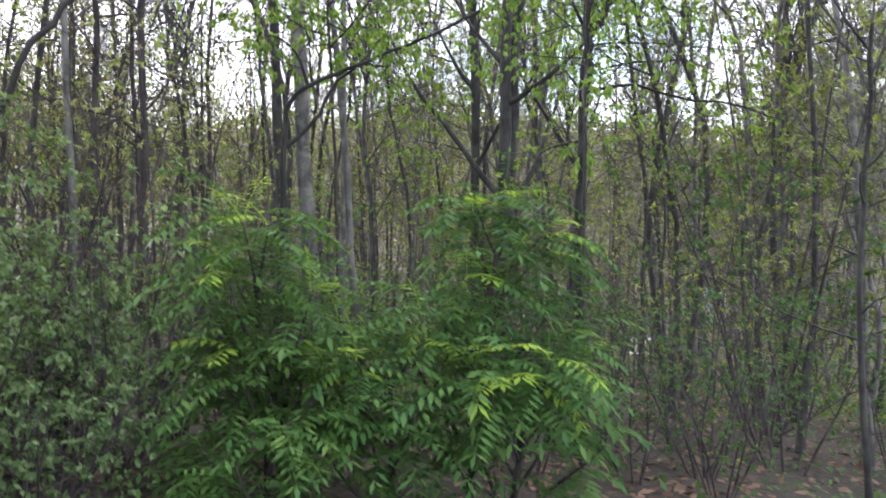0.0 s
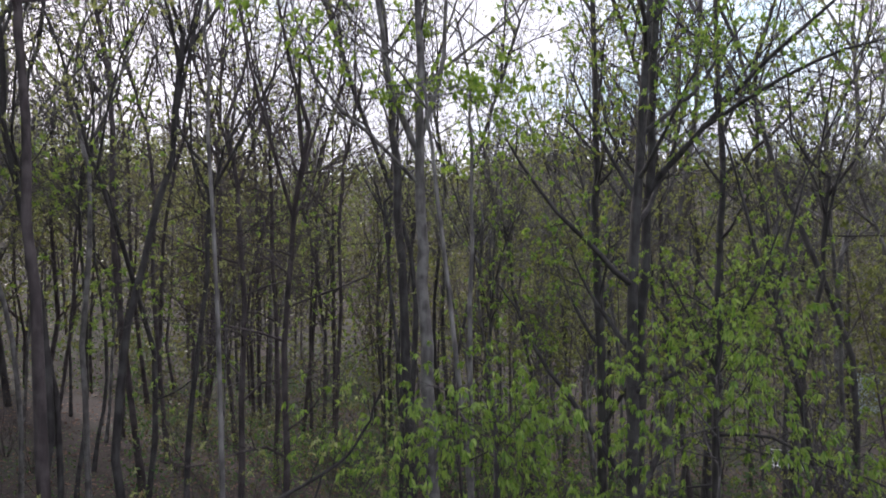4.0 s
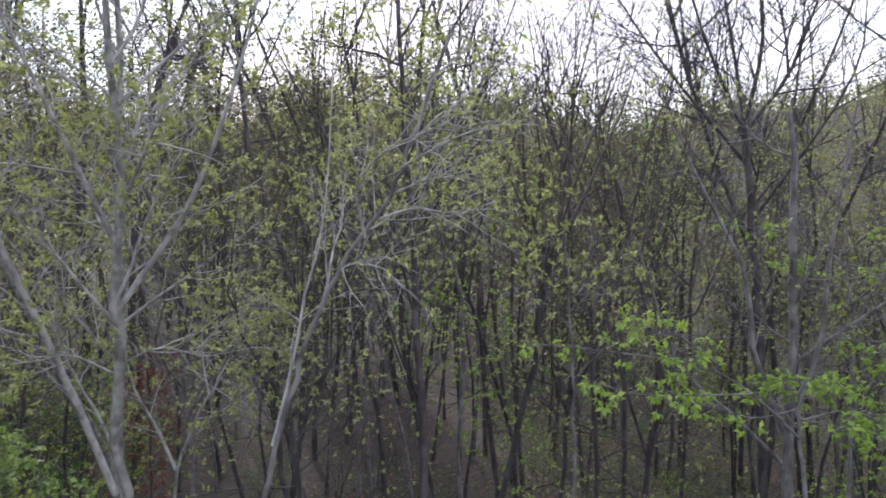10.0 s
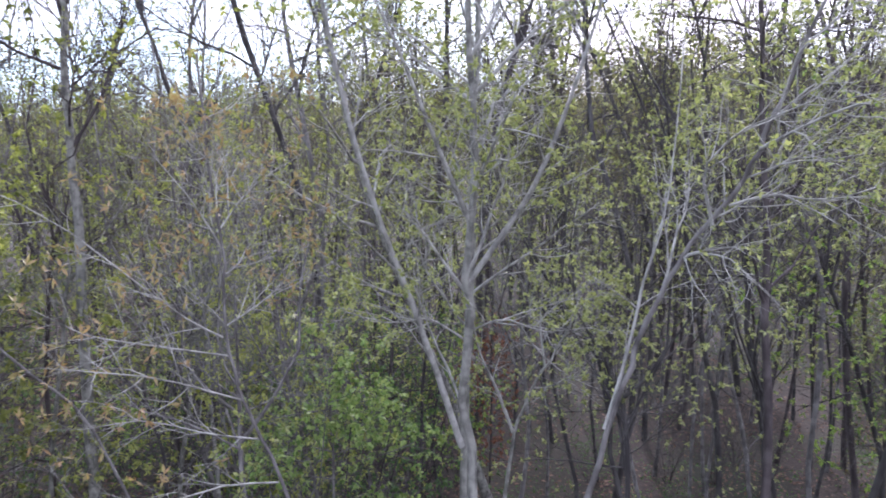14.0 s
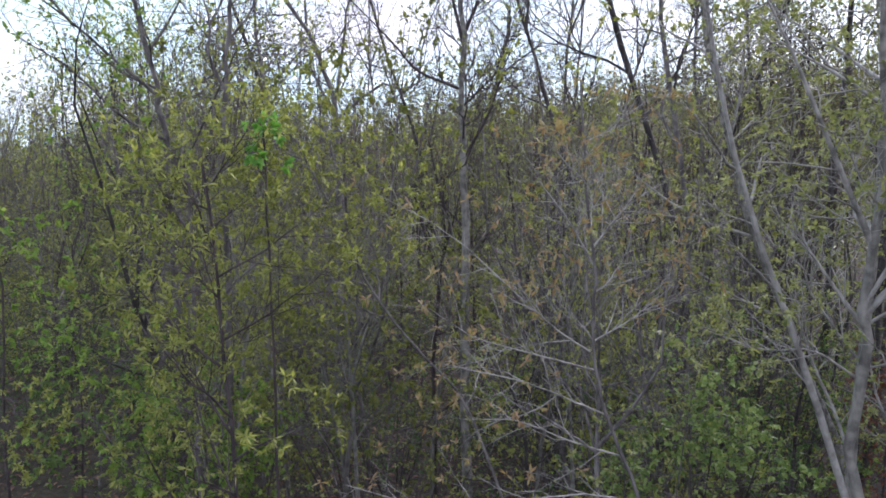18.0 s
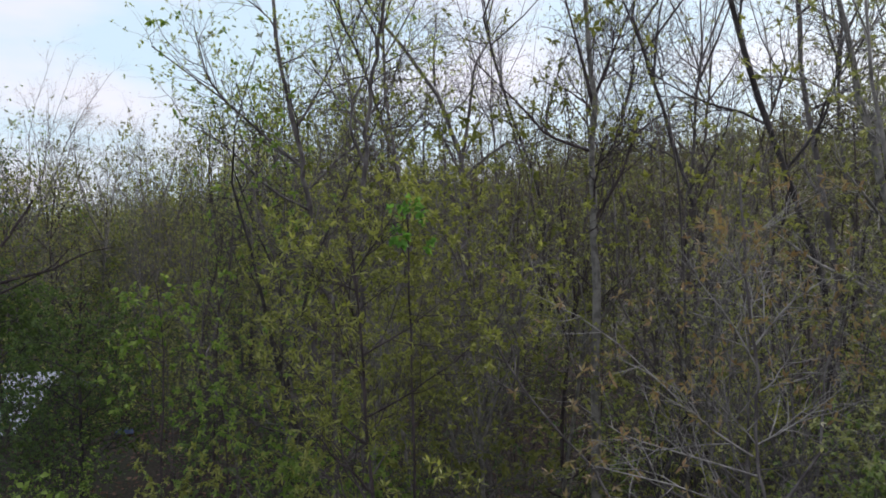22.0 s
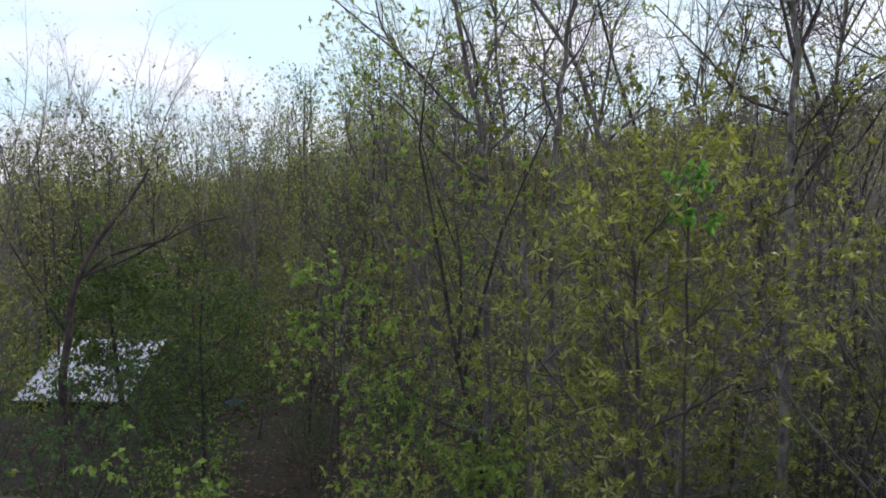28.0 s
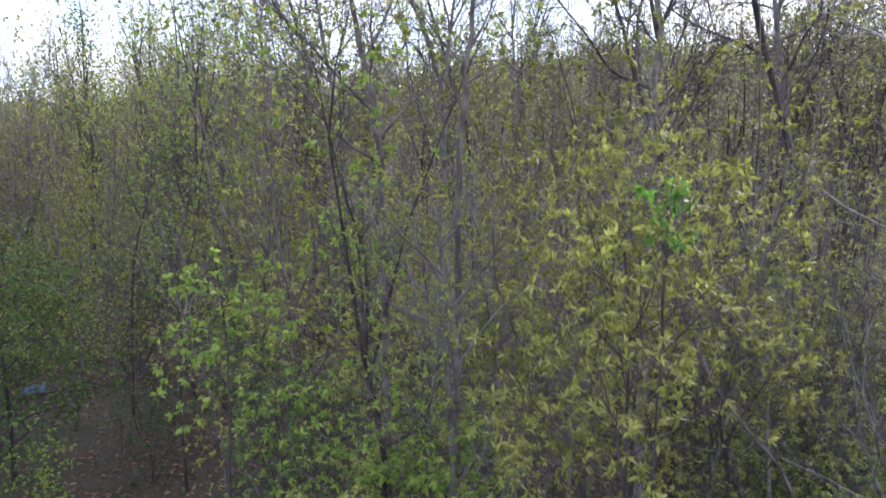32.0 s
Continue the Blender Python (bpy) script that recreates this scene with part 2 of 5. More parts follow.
# ---- mesh helpers ----
def mesh(name, verts, faces):
    """faces: arrays of triangles or quads."""
    me = bpy.data.meshes.new(name)
    verts = np.asarray(verts, dtype=np.float32)
    me.vertices.add(len(verts))
    me.vertices.foreach_set("co", verts.ravel())
    loops = np.concatenate([f.ravel() for f in faces]).astype(np.int32)
    sizes = np.concatenate([np.full(len(f), f.shape[1]) for f in faces])
    me.loops.add(len(loops))
    me.loops.foreach_set("vertex_index", loops)
    me.polygons.add(len(sizes))
    me.polygons.foreach_set("loop_start", (np.cumsum(sizes) - sizes).astype(np.int32))
    me.polygons.foreach_set("use_smooth", np.ones(len(sizes), dtype=bool))
    me.update(calc_edges=True)
    return me


def join(pieces):
    """Joins (verts, faces) pairs; the faces stay split by their size."""
    v, f, n = [], {3: [], 4: []}, 0
    for verts, faces in pieces:
        v.append(verts)
        for q in faces:
            f[q.shape[1]].append(q + n)
        n += len(verts)
    return np.concatenate(v), [np.concatenate(q) for q in f.values() if q]


def part(name, data, mat, parent, label=""):
    """data: a bmesh, a mesh or (verts, faces); becomes one mesh object under a thing."""
    if isinstance(data, bmesh.types.BMesh):
        me = bpy.data.meshes.new(name)
        data.to_mesh(me)
        data.free()
    else:
        me = data if isinstance(data, bpy.types.Mesh) else mesh(name, *data)
    if not me.materials:
        me.materials.append(mat)
    ob = new(name, me)
    ob.parent = parent
    return tagged(ob, label)


def thing(name, place, label, category, group="", kind=""):
    ob = new(name)
    ob.empty_display_size = 0.2
    ob.matrix_world = place
    return tagged(ob, label, category, group, kind)


def unit(v):
    return v / np.maximum(np.linalg.norm(v, axis=-1, keepdims=True), 1e-9)


def tubes(P, R, sides):
    """Tapered tubes along M paths of K points."""
    M, K = R.shape
    T = np.gradient(P, axis=1)
    T = unit(T)
    ref = np.where(np.abs(T[:, :1, 2:3]) > 0.9, np.array([1.0, 0, 0]), np.array([0, 0, 1.0]))
    A = unit(np.cross(T, np.broadcast_to(ref, T.shape)))
    B = np.cross(T, A)
    ang = np.arange(sides) * 2 * np.pi / sides
    ring = A[:, :, None] * np.cos(ang)[:, None] + B[:, :, None] * np.sin(ang)[:, None]
    V = (P[:, :, None] + ring * R[:, :, None, None]).reshape(-1, 3)
    m, k, s = np.meshgrid(np.arange(M), np.arange(K - 1), np.arange(sides), indexing="ij")
    i0 = (m * K + k) * sides + s
    i1 = (m * K + k) * sides + (s + 1) % sides
    return V, [np.stack([i0, i1, i1 + sides, i0 + sides], -1).reshape(-1, 4)]


def along(P, q):
    """Points, directions at fraction q[i] of path i."""
    K = P.shape[1]
    x = np.clip(q, 0, 0.9999) * (K - 1)
    i = x.astype(int)
    w = (x - i)[:, None]
    m = np.arange(len(P))
    a, b = P[m, i], P[m, i + 1]
    return a * (1 - w) + b * w, unit(b - a), i, w[:, 0]


def sprout(rng, P, R, n, lo, hi, angle, length, K, up, wob, thick, tip=0.3, fade=0.5):
    """n side shoots on each of the paths P; returns their paths, radii and parents."""
    who = np.repeat(np.arange(len(P)), n)
    N = len(who)
    q = lo + (hi - lo) * (np.tile((np.arange(n) + 0.5) / n, len(P)) + rng.uniform(-0.5, 0.5, N) / n)
    base, tan, i, w = along(P[who], q)
    r0 = R[who, i] * (1 - w) + R[who, np.minimum(i + 1, R.shape[1] - 1)] * w
    turn = np.tile(np.arange(n) * 2.4, len(P)) + rng.uniform(0, 6.3, len(P))[who] + rng.normal(0, 0.5, N)
    ref = np.where(np.abs(tan[:, 2:3]) > 0.9, np.array([1.0, 0, 0]), np.array([0, 0, 1.0]))
    A = unit(np.cross(tan, ref))
    B = np.cross(tan, A)
    side = A * np.cos(turn)[:, None] + B * np.sin(turn)[:, None]
    ang = np.radians(rng.normal(angle, angle * 0.18, N))[:, None]
    d = unit(tan * np.cos(ang) + side * np.sin(ang))
    L = length * (1 - fade * (q - lo) / max(hi - lo, 1e-6)) * rng.uniform(0.6, 1.25, N)
    step = L / (K - 1)
    out = np.zeros((N, K, 3))
    out[:, 0] = base
    for k in range(1, K):
        d = unit(d + np.array([0, 0, up / K]) + rng.normal(0, wob, (N, 3)))
        out[:, k] = out[:, k - 1] + d * step[:, None]
    r = np.minimum(r0 * 0.8, thick * (0.55 + 0.6 * L / length))
    rad = r[:, None] * (1 - (1 - tip) * np.linspace(0, 1, K))[None]
    return out, rad, who


def blades(rng, pos, way, m, length, width, spread, droop, fold=0.25, tilt=0.5):
    """m leaves at each place: two facets along a midrib."""
    p = np.repeat(pos, m, 0)
    N = len(p)
    a = unit(unit(np.repeat(way, m, 0)) * (1 - spread) + rng.normal(0, 1, (N, 3)) * spread * 0.6 + np.array([0, 0, -droop]))
    s = unit(np.cross(a, rng.normal(0, tilt, (N, 3)) + np.array([0, 0, 1.0])))
    nrm = np.cross(s, a)
    L = (length * rng.uniform(0.6, 1.2, N))[:, None]
    w = L * width * 0.5
    mid = p + a * L * 0.45
    V = np.stack([p, mid + s * w + nrm * w * fold, p + a * L + np.array([0, 0, -droop * 0.2]) * L, mid - s * w + nrm * w * fold], 1).reshape(-1, 3)
    i = np.arange(N) * 4
    return V, [np.concatenate([np.stack([i, i + 1, i + 2], -1), np.stack([i, i + 2, i + 3], -1)])]


def ground_height(x, y):
    """The hillside falls to the east; a wooded ridge rises far to the north and east, a hollow lies to the south-west."""
    x, y = np.asarray(x, float), np.asarray(y, float)
    z = -1.6 - 0.15 * np.clip(x, -30, 36) - 0.02 * np.clip(y, -20, 40)
    z = z + 0.25 * np.sin(x * 0.31 + 1.0) * np.cos(y * 0.27) + 0.12 * np.sin(x * 0.9) * np.sin(y * 0.8 + 2)
    z = z + 1.5 * np.exp(-((x + 13) ** 2 + (y + 4) ** 2) / 70)
    dip = np.clip((-x - 24) / 7, 0, 1) * np.clip((-y + 2) / 10, 0, 1)
    r = np.hypot(x, y)
    z = z - 4.0 * dip * dip * (3 - 2 * dip) * np.clip((80 - r) / 30, 0, 1)
    head = np.degrees(np.arctan2(-x, y))
    north = np.interp(head, (-120, -80, -14, 8, 60, 80, 104), (0, 43, 45, 33, 23, 13, 2))
    far = np.clip((r - 45) / 200, 0, 1)
    return z + north * far * far * (3 - 2 * far) * (1 + 0.09 * np.sin(head * 0.16) + 0.05 * np.sin(head * 0.41 + 1))


def on_ground(x, y):
    return float(ground_height(x, y))


# ---- trees ----
def leafage(rng, kind, P, ends):
    """Leaves on twig paths P."""
    where = []
    for q in ends:
        p, d, _, _ = along(P, np.full(len(P), q) + rng.uniform(-0.06, 0.0, len(P)))
        where.append((p, d))
    pos, way = np.concatenate([w[0] for w in where]), np.concatenate([w[1] for w in where])
    keep = rng.random(len(pos)) < kind.get("share", 1.0)
    pos, way = pos[keep], way[keep]
    return blades(rng, pos, way, kind["m"], kind["length"], kind["width"], kind["spread"], kind["droop"])


LEAVES = {
    "star": dict(m=9, length=0.076, width=0.30, spread=0.78, droop=0.08, share=0.33),
    "maple": dict(m=6, length=0.078, width=0.66, spread=0.75, droop=0.35, share=0.8),
    "bud": dict(m=7, length=0.046, width=0.42, spread=0.78, droop=0.1, share=0.28),
    "tan": dict(m=7, length=0.058, width=0.28, spread=0.78, droop=0.08, share=0.3),
    "tuft": dict(m=11, length=0.064, width=0.44, spread=0.80, droop=0.12, share=0.38),
    "sparse": dict(m=11, length=0.060, width=0.44, spread=0.80, droop=0.15, share=0.36),
    "small": dict(m=9, length=0.066, width=0.5, spread=0.78, droop=0.25, share=0.95),
    "spring": dict(m=7, length=0.046, width=0.42, spread=0.8, droop=0.12, share=0.6),
    "fine": dict(m=6, length=0.048, width=0.42, spread=0.78, droop=0.12, share=0.3),
    "hang": dict(m=6, length=0.085, width=0.36, spread=0.55, droop=0.75, share=0.9),
    "spray": dict(m=6, length=0.085, width=0.56, spread=0.7, droop=0.35, share=0.55),
    "clump": dict(m=9, length=0.095, width=0.44, spread=0.8, droop=0.2, share=0.34),
    "canopy": dict(m=8, length=0.12, width=0.55, spread=0.75, droop=0.3, share=0.8),
    "full": dict(m=9, length=0.074, width=0.48, spread=0.8, droop=0.22, share=0.46),
}


def eased(c, K):
    """A line of K points along control points, its corners rounded."""
    t = np.linspace(0, len(c) - 1, 3 * K)
    i = np.minimum(t.astype(int), len(c) - 2)
    w = (t - i)[:, None]
    q = c[i] * (1 - w) + c[i + 1] * w
    for _ in range(3):
        q[1:-1] = q[1:-1] * 0.5 + (q[:-2] + q[2:]) * 0.25
    return q[np.linspace(0, 3 * K - 1, K).astype(int)]


def build_tree(name, rng, trunk, r0, r1, limbs, sub, twig, leaf, bark_mat, leaf_mat, label, group="", split=True, sides=(9, 6, 4, 3), steps=(8, 5, 4), leaf_at=(0.7, 1.0), name_kind="tree", limb_bark=None, forks=(), flat=1.0, spread=(0.15, 1.0), fork_tip=0.3):
    """trunk: control points in the world. limbs: (n, lo, hi, angle, length, up, wob, thick); sub and twig: (n, angle, length, up, wob, thick).
    forks: main limbs of a known line, as (radius, points). flat: how far the side shoots keep their rise; small for level sprays."""
    c = np.array(trunk, float)
    origin = c[0].copy()
    c = c - origin
    K0 = max(9, 3 * len(c))
    t = np.linspace(0, len(c) - 1, K0)
    i = np.minimum(t.astype(int), len(c) - 2)
    w = (t - i)[:, None]
    P0 = c[i] * (1 - w) + c[i + 1] * w
    for _ in range(2):
        P0[1:-1] = P0[1:-1] * 0.5 + (P0[:-2] + P0[2:]) * 0.25
    P0[1:-1] += rng.normal(0, min(0.022, r0 * 0.28), (K0 - 2, 3)) * np.array([1, 1, 0])
    s = np.concatenate([[0], np.cumsum(np.linalg.norm(np.diff(P0, axis=0), axis=1))])
    R0 = r0 + (r1 - r0) * s / s[-1]
    R0[1:] *= rng.uniform(0.93, 1.08, K0 - 1)
    R0[0] *= 1.3
    P0, R0 = P0[None], R0[None]
    n, lo, hi, ang, length, up, wob, thick = limbs
    P1, R1, _ = sprout(rng, P0, R0, n, lo, hi, ang, length, steps[0], up, wob, thick * 0.75)
    if forks:
        lines = [eased(np.array(points, float) - origin, steps[0]) for _, points in forks]
        radii = [radius * np.linspace(1, fork_tip, steps[0]) for radius, _ in forks]
        P1, R1 = np.concatenate([P1, np.array(lines)]), np.concatenate([R1, np.array(radii)])
    n, ang, length, up, wob, thick = sub
    P2, R2, w2 = sprout(rng, P1, R1, n, *spread, ang, length, steps[1], up, wob, thick * 0.72)
    P2[:, :, 2] = P2[:, :1, 2] + (P2[:, :, 2] - P2[:, :1, 2]) * flat
    n, ang, length, up, wob, thick = twig
    P3, R3, w3 = sprout(rng, P2, R2, n, 0.2, 1.0, ang, length, steps[2], up, wob, thick * 1.05, fade=0.3)
    P3[:, :, 2] = P3[:, :1, 2] + (P3[:, :, 2] - P3[:, :1, 2]) * flat
    ob = thing(name, Matrix.Translation(origin), label, name_kind, group)
    if split:
        part("trunk", tubes(P0, R0, sides[0]), bark_mat, ob)
        for j in range(len(P1)):
            mine2 = w2 == j
            mine3 = mine2[w3]
            part("limb", join([tubes(P1[j:j + 1], R1[j:j + 1], sides[1]), tubes(P2[mine2], R2[mine2], sides[2]), tubes(P3[mine3], R3[mine3], sides[3])]), limb_bark or bark_mat, ob)
    else:
        part("trunk", join([tubes(P0, R0, sides[0]), tubes(P1, R1, sides[1]), tubes(P2, R2, sides[2]), tubes(P3, R3, sides[3])]), bark_mat, ob)
    if leaf:
        part("crown", leafage(rng, LEAVES[leaf], P3, leaf_at), leaf_mat, ob)
    return ob


# ---- ground ----
def build_ground():
    """One sheet, fine near the camera and coarse towards the horizon."""
    rad = np.concatenate([[0.0], np.geomspace(1.2, 4000, 90)])
    ang = np.linspace(0, 2 * np.pi, 145)[:-1]
    r, t = np.meshgrid(rad, ang, indexing="ij")
    x, y = r * np.cos(t), r * np.sin(t)
    v = np.stack([x, y, ground_height(x, y)], -1).reshape(-1, 3)
    i, j = np.meshgrid(np.arange(len(rad) - 1), np.arange(len(ang)), indexing="ij")
    k = (j + 1) % len(ang)
    n = len(ang)
    q = np.stack([i * n + j, (i + 1) * n + j, (i + 1) * n + k, i * n + k], -1).reshape(-1, 4)
    me = mesh("ground", v, [q])
    me.materials.append(LITTER)
    tagged(new("ground", me), "brown leaf litter on a wooded hillside", "ground", kind="structure")


build_ground()


def rooted(points, drop=0.15):
    """Carries a trunk's line down to the soil, its lean easing towards the root."""
    (x0, y0, z0), (x1, y1, z1) = points[0], points[1]
    fall = z0 - on_ground(x0, y0)
    sx, sy = (x1 - x0) / max(z1 - z0, 0.2), (y1 - y0) / max(z1 - z0, 0.2)
    k = min(1.0, 2.3 / max(math.hypot(sx, sy) * fall, 0.01))
    bx, by = x0 - sx * fall * 0.92 * k, y0 - sy * fall * 0.92 * k
    bz = on_ground(bx, by) - drop
    if fall < 0.6:
        return [(bx, by, bz)] + list(points)
    mx, my = x0 - sx * fall * 0.5 * k, y0 - sy * fall * 0.5 * k
    return [(bx, by, bz), (mx, my, bz + (z0 - bz) * 0.5)] + list(points)


GREY = "pale grey-barked forest tree, mostly bare, with small unfolding leaves"
DARK = "dark-barked tall forest tree with ascending bare limbs and few leaves"
THIN = (7, 50, 0.45, 0.08, 0.17, 0.0036)
TWIG = (8, 50, 0.46, 0.08, 0.19, 0.0045)


def hero(seed, name, points, r0, r1, limbs, sub, twig, leaf, bark_mat, leaf_mat, label, **k):
    return build_tree(name, np.random.default_rng(seed), rooted(points), r0, r1, limbs, sub, twig, leaf, bark_mat, leaf_mat, label, **k)


# pale grey trees in the middle of the walk
hero(1, "tree", [(-4.16, 5.91, 5.11), (-4.26, 5.85, 6.73), (-4.24, 5.87, 7.64), (-4.18, 5.9, 8.57), (-4.2, 5.89, 9.6), (-4.33, 5.81, 11.83)], 0.08, 0.026,
     (8, 0.5, 0.98, 46, 1.9, 0.5, 0.12, 0.03), (10, 46, 1.0, 0.25, 0.13, 0.012), (6, 50, 0.44, 0.08, 0.2, 0.0045), "tuft", BARK_GREY, LEAF_OLIVE, GREY, limb_bark=BARK_WHITE,
     forks=[(0.036, [(-4.26, 5.79, 5.82), (-4.47, 5.4, 7.09), (-4.7, 4.97, 8.26), (-4.76, 4.64, 9.1), (-4.79, 4.33, 10.11), (-4.69, 4.14, 10.83)]),
            (0.036, [(-4.23, 5.87, 7.58), (-3.62, 6.07, 8.49), (-3.35, 6.06, 9.07), (-3.04, 6.05, 9.85), (-2.76, 6.03, 10.82)]),
            (0.03, [(-4.21, 5.88, 8.17), (-4.38, 5.62, 8.83), (-4.64, 5.27, 9.84), (-4.81, 4.97, 10.49)]),
            (0.024, [(-4.2, 5.89, 9.49), (-3.81, 6.28, 10.07), (-3.42, 6.63, 10.54)]),
            (0.013, [(-4.27, 5.85, 6.97), (-4.44, 5.45, 7.26), (-4.62, 5.03, 7.23), (-4.88, 4.51, 7.45)]),
            (0.013, [(-4.26, 5.85, 7.04), (-3.84, 5.9, 7.25), (-3.41, 5.94, 7.13), (-2.9, 5.98, 7.24)])])
hero(3, "tree", [(-2.44, 4.66, 6.09), (-2.23, 4.72, 6.89), (-2.06, 4.77, 7.39), (-1.97, 4.78, 7.72), (-1.81, 4.81, 8.04), (-1.42, 4.89, 8.61), (-1.29, 4.9, 8.92), (-1.18, 4.91, 9.24), (-0.92, 4.93, 9.91)], 0.047, 0.012,
     (5, 0.5, 0.98, 46, 1.2, 0.3, 0.14, 0.014), (9, 46, 0.75, 0.15, 0.15, 0.008), (5, 50, 0.42, 0.08, 0.2, 0.004), "bud", BARK_ASH, LEAF_OLIVE, "leaning grey-barked tree with bare whitish twigs", limb_bark=BARK_WHITE,
     forks=[(0.016, [(-2.29, 4.71, 6.75), (-2.14, 4.82, 7.41), (-2.09, 4.92, 7.92), (-1.97, 5, 8.31), (-1.93, 5.08, 8.86), (-1.9, 5.15, 9.82)]),
            (0.012, [(-1.82, 4.86, 8.04), (-1.7, 4.76, 8.15), (-1.43, 4.68, 8.14), (-1.25, 4.58, 7.99)]),
            (0.014, [(-1.3, 4.87, 8.87), (-1.03, 4.75, 9), (-0.78, 4.6, 9.1), (-0.44, 4.45, 9.15)]),
            (0.013, [(-1.58, 4.82, 8.34), (-1.63, 4.64, 8.73), (-1.37, 4.52, 8.98), (-0.94, 4.42, 9.13)]),
            (0.012, [(-1.48, 4.84, 8.48), (-1.22, 4.99, 8.57), (-0.92, 5.13, 8.5), (-0.6, 5.25, 8.62)])])
hero(4, "tree", [(-4.7, 7.56, 4.29), (-4.61, 7.61, 5.34), (-4.44, 7.7, 5.84), (-4.25, 7.79, 6.23), (-3.99, 7.91, 6.72), (-3.84, 7.97, 7.34)], 0.05, 0.012,
     (4, 0.6, 0.98, 46, 1.0, 0.3, 0.14, 0.012), (8, 46, 0.6, 0.15, 0.14, 0.008), THIN, "tuft", BARK_GREY, LEAF_OLIVE, "small grey tree forking low above the leaf litter", limb_bark=BARK_WHITE,
     forks=[(0.025, [(-4.61, 7.61, 5.34), (-4.79, 7.51, 5.9), (-4.99, 7.4, 6.35), (-5.08, 7.34, 6.87)]),
            (0.016, [(-4.25, 7.79, 6.23), (-4.32, 7.76, 6.74), (-4.29, 7.77, 7.33)])])
hero(5, "tree", [(-3.7, 2.84, 6.45), (-3.83, 2.68, 6.99), (-3.91, 2.57, 7.33), (-3.95, 2.5, 7.72), (-3.93, 2.5, 8.09), (-3.94, 2.47, 8.38), (-3.95, 2.43, 8.74), (-3.97, 2.38, 9.4)], 0.026, 0.007,
     (5, 0.55, 0.98, 60, 0.9, 0.3, 0.12, 0.007), (11, 44, 0.55, 0.12, 0.14, 0.0055), (5, 42, 0.24, 0.1, 0.16, 0.0034), "tan", BARK_ASH, LEAF_TAN, "small grey tree with bare branches and tan unfolding buds", leaf_at=(1.0,), limb_bark=BARK_WHITE,
     forks=[(0.0075, [(-3.99, 2.52, 7.67), (-4.04, 2.29, 7.82), (-4.09, 2.06, 8.03), (-4.24, 1.61, 8.48), (-4.33, 1.16, 8.71)]),
            (0.0065, [(-3.97, 2.54, 7.55), (-4.22, 2.1, 7.68), (-4.31, 1.82, 7.77), (-4.4, 1.51, 8)]),
            (0.0075, [(-3.91, 2.61, 7.25), (-4.02, 2.06, 7.52), (-4.1, 1.43, 7.71)]),
            (0.0075, [(-3.78, 2.76, 6.68), (-3.92, 2.45, 6.75), (-4.06, 2.09, 6.72), (-4.33, 1.41, 6.72), (-4.4, 0.97, 6.92)]),
            (0.0065, [(-3.94, 2.5, 8.23), (-3.94, 2.3, 8.53), (-4, 2, 8.89)]),
            (0.007, [(-3.96, 2.48, 8.34), (-3.93, 2.71, 8.6), (-3.87, 2.95, 8.76)]),
            (0.0065, [(-3.98, 2.54, 7.74), (-3.93, 2.82, 7.87), (-3.86, 3.11, 8.09)]),
            (0.0075, [(-3.85, 2.69, 6.98), (-3.97, 2.39, 7.08), (-4.11, 2.03, 7.26), (-4.19, 1.7, 7.28)])])
# tall trees against the sky on the north side
hero(14, "tree", [(3.82, 12.73, 5.33), (3.75, 12.75, 6.82), (3.56, 12.81, 8.51), (3.45, 12.84, 9.97)], 0.12, 0.06,
     (3, 0.6, 0.98, 46, 1.6, 0.3, 0.12, 0.02), (14, 36, 1.5, 0.35, 0.13, 0.02), (9, 42, 0.65, 0.15, 0.15, 0.0095), "bud", BARK_DARK, LEAF_OLIVE, DARK,
     forks=[(0.045, [(3.47, 12.84, 9.78), (3.03, 12.96, 10.84), (2.57, 13.07, 12.13), (2.3, 13.13, 13.84)]),
            (0.04, [(3.45, 12.84, 9.93), (3.24, 12.9, 11.36), (3.03, 12.96, 12.52), (2.85, 13, 14)]),
            (0.045, [(3.46, 12.84, 9.93), (3.72, 12.76, 11.33), (3.62, 12.79, 12.47), (3.49, 12.83, 13.93)]),
            (0.045, [(3.49, 12.83, 9.88), (4.15, 12.76, 10.76), (4.49, 12.78, 11.75), (5.01, 12.72, 13.47)]),
            (0.03, [(4.17, 12.82, 10.77), (4.1, 12.85, 11.55), (3.8, 12.95, 12.93)]),
            (0.04, [(3.52, 12.82, 9.25), (2.36, 12.78, 10.6), (1.69, 12.56, 11.39), (0.74, 12.35, 12.74)]),
            (0.035, [(3.64, 12.79, 8.3), (4.81, 12.62, 10.07), (5.33, 12.65, 11.1), (5.44, 12.86, 13.01)])])
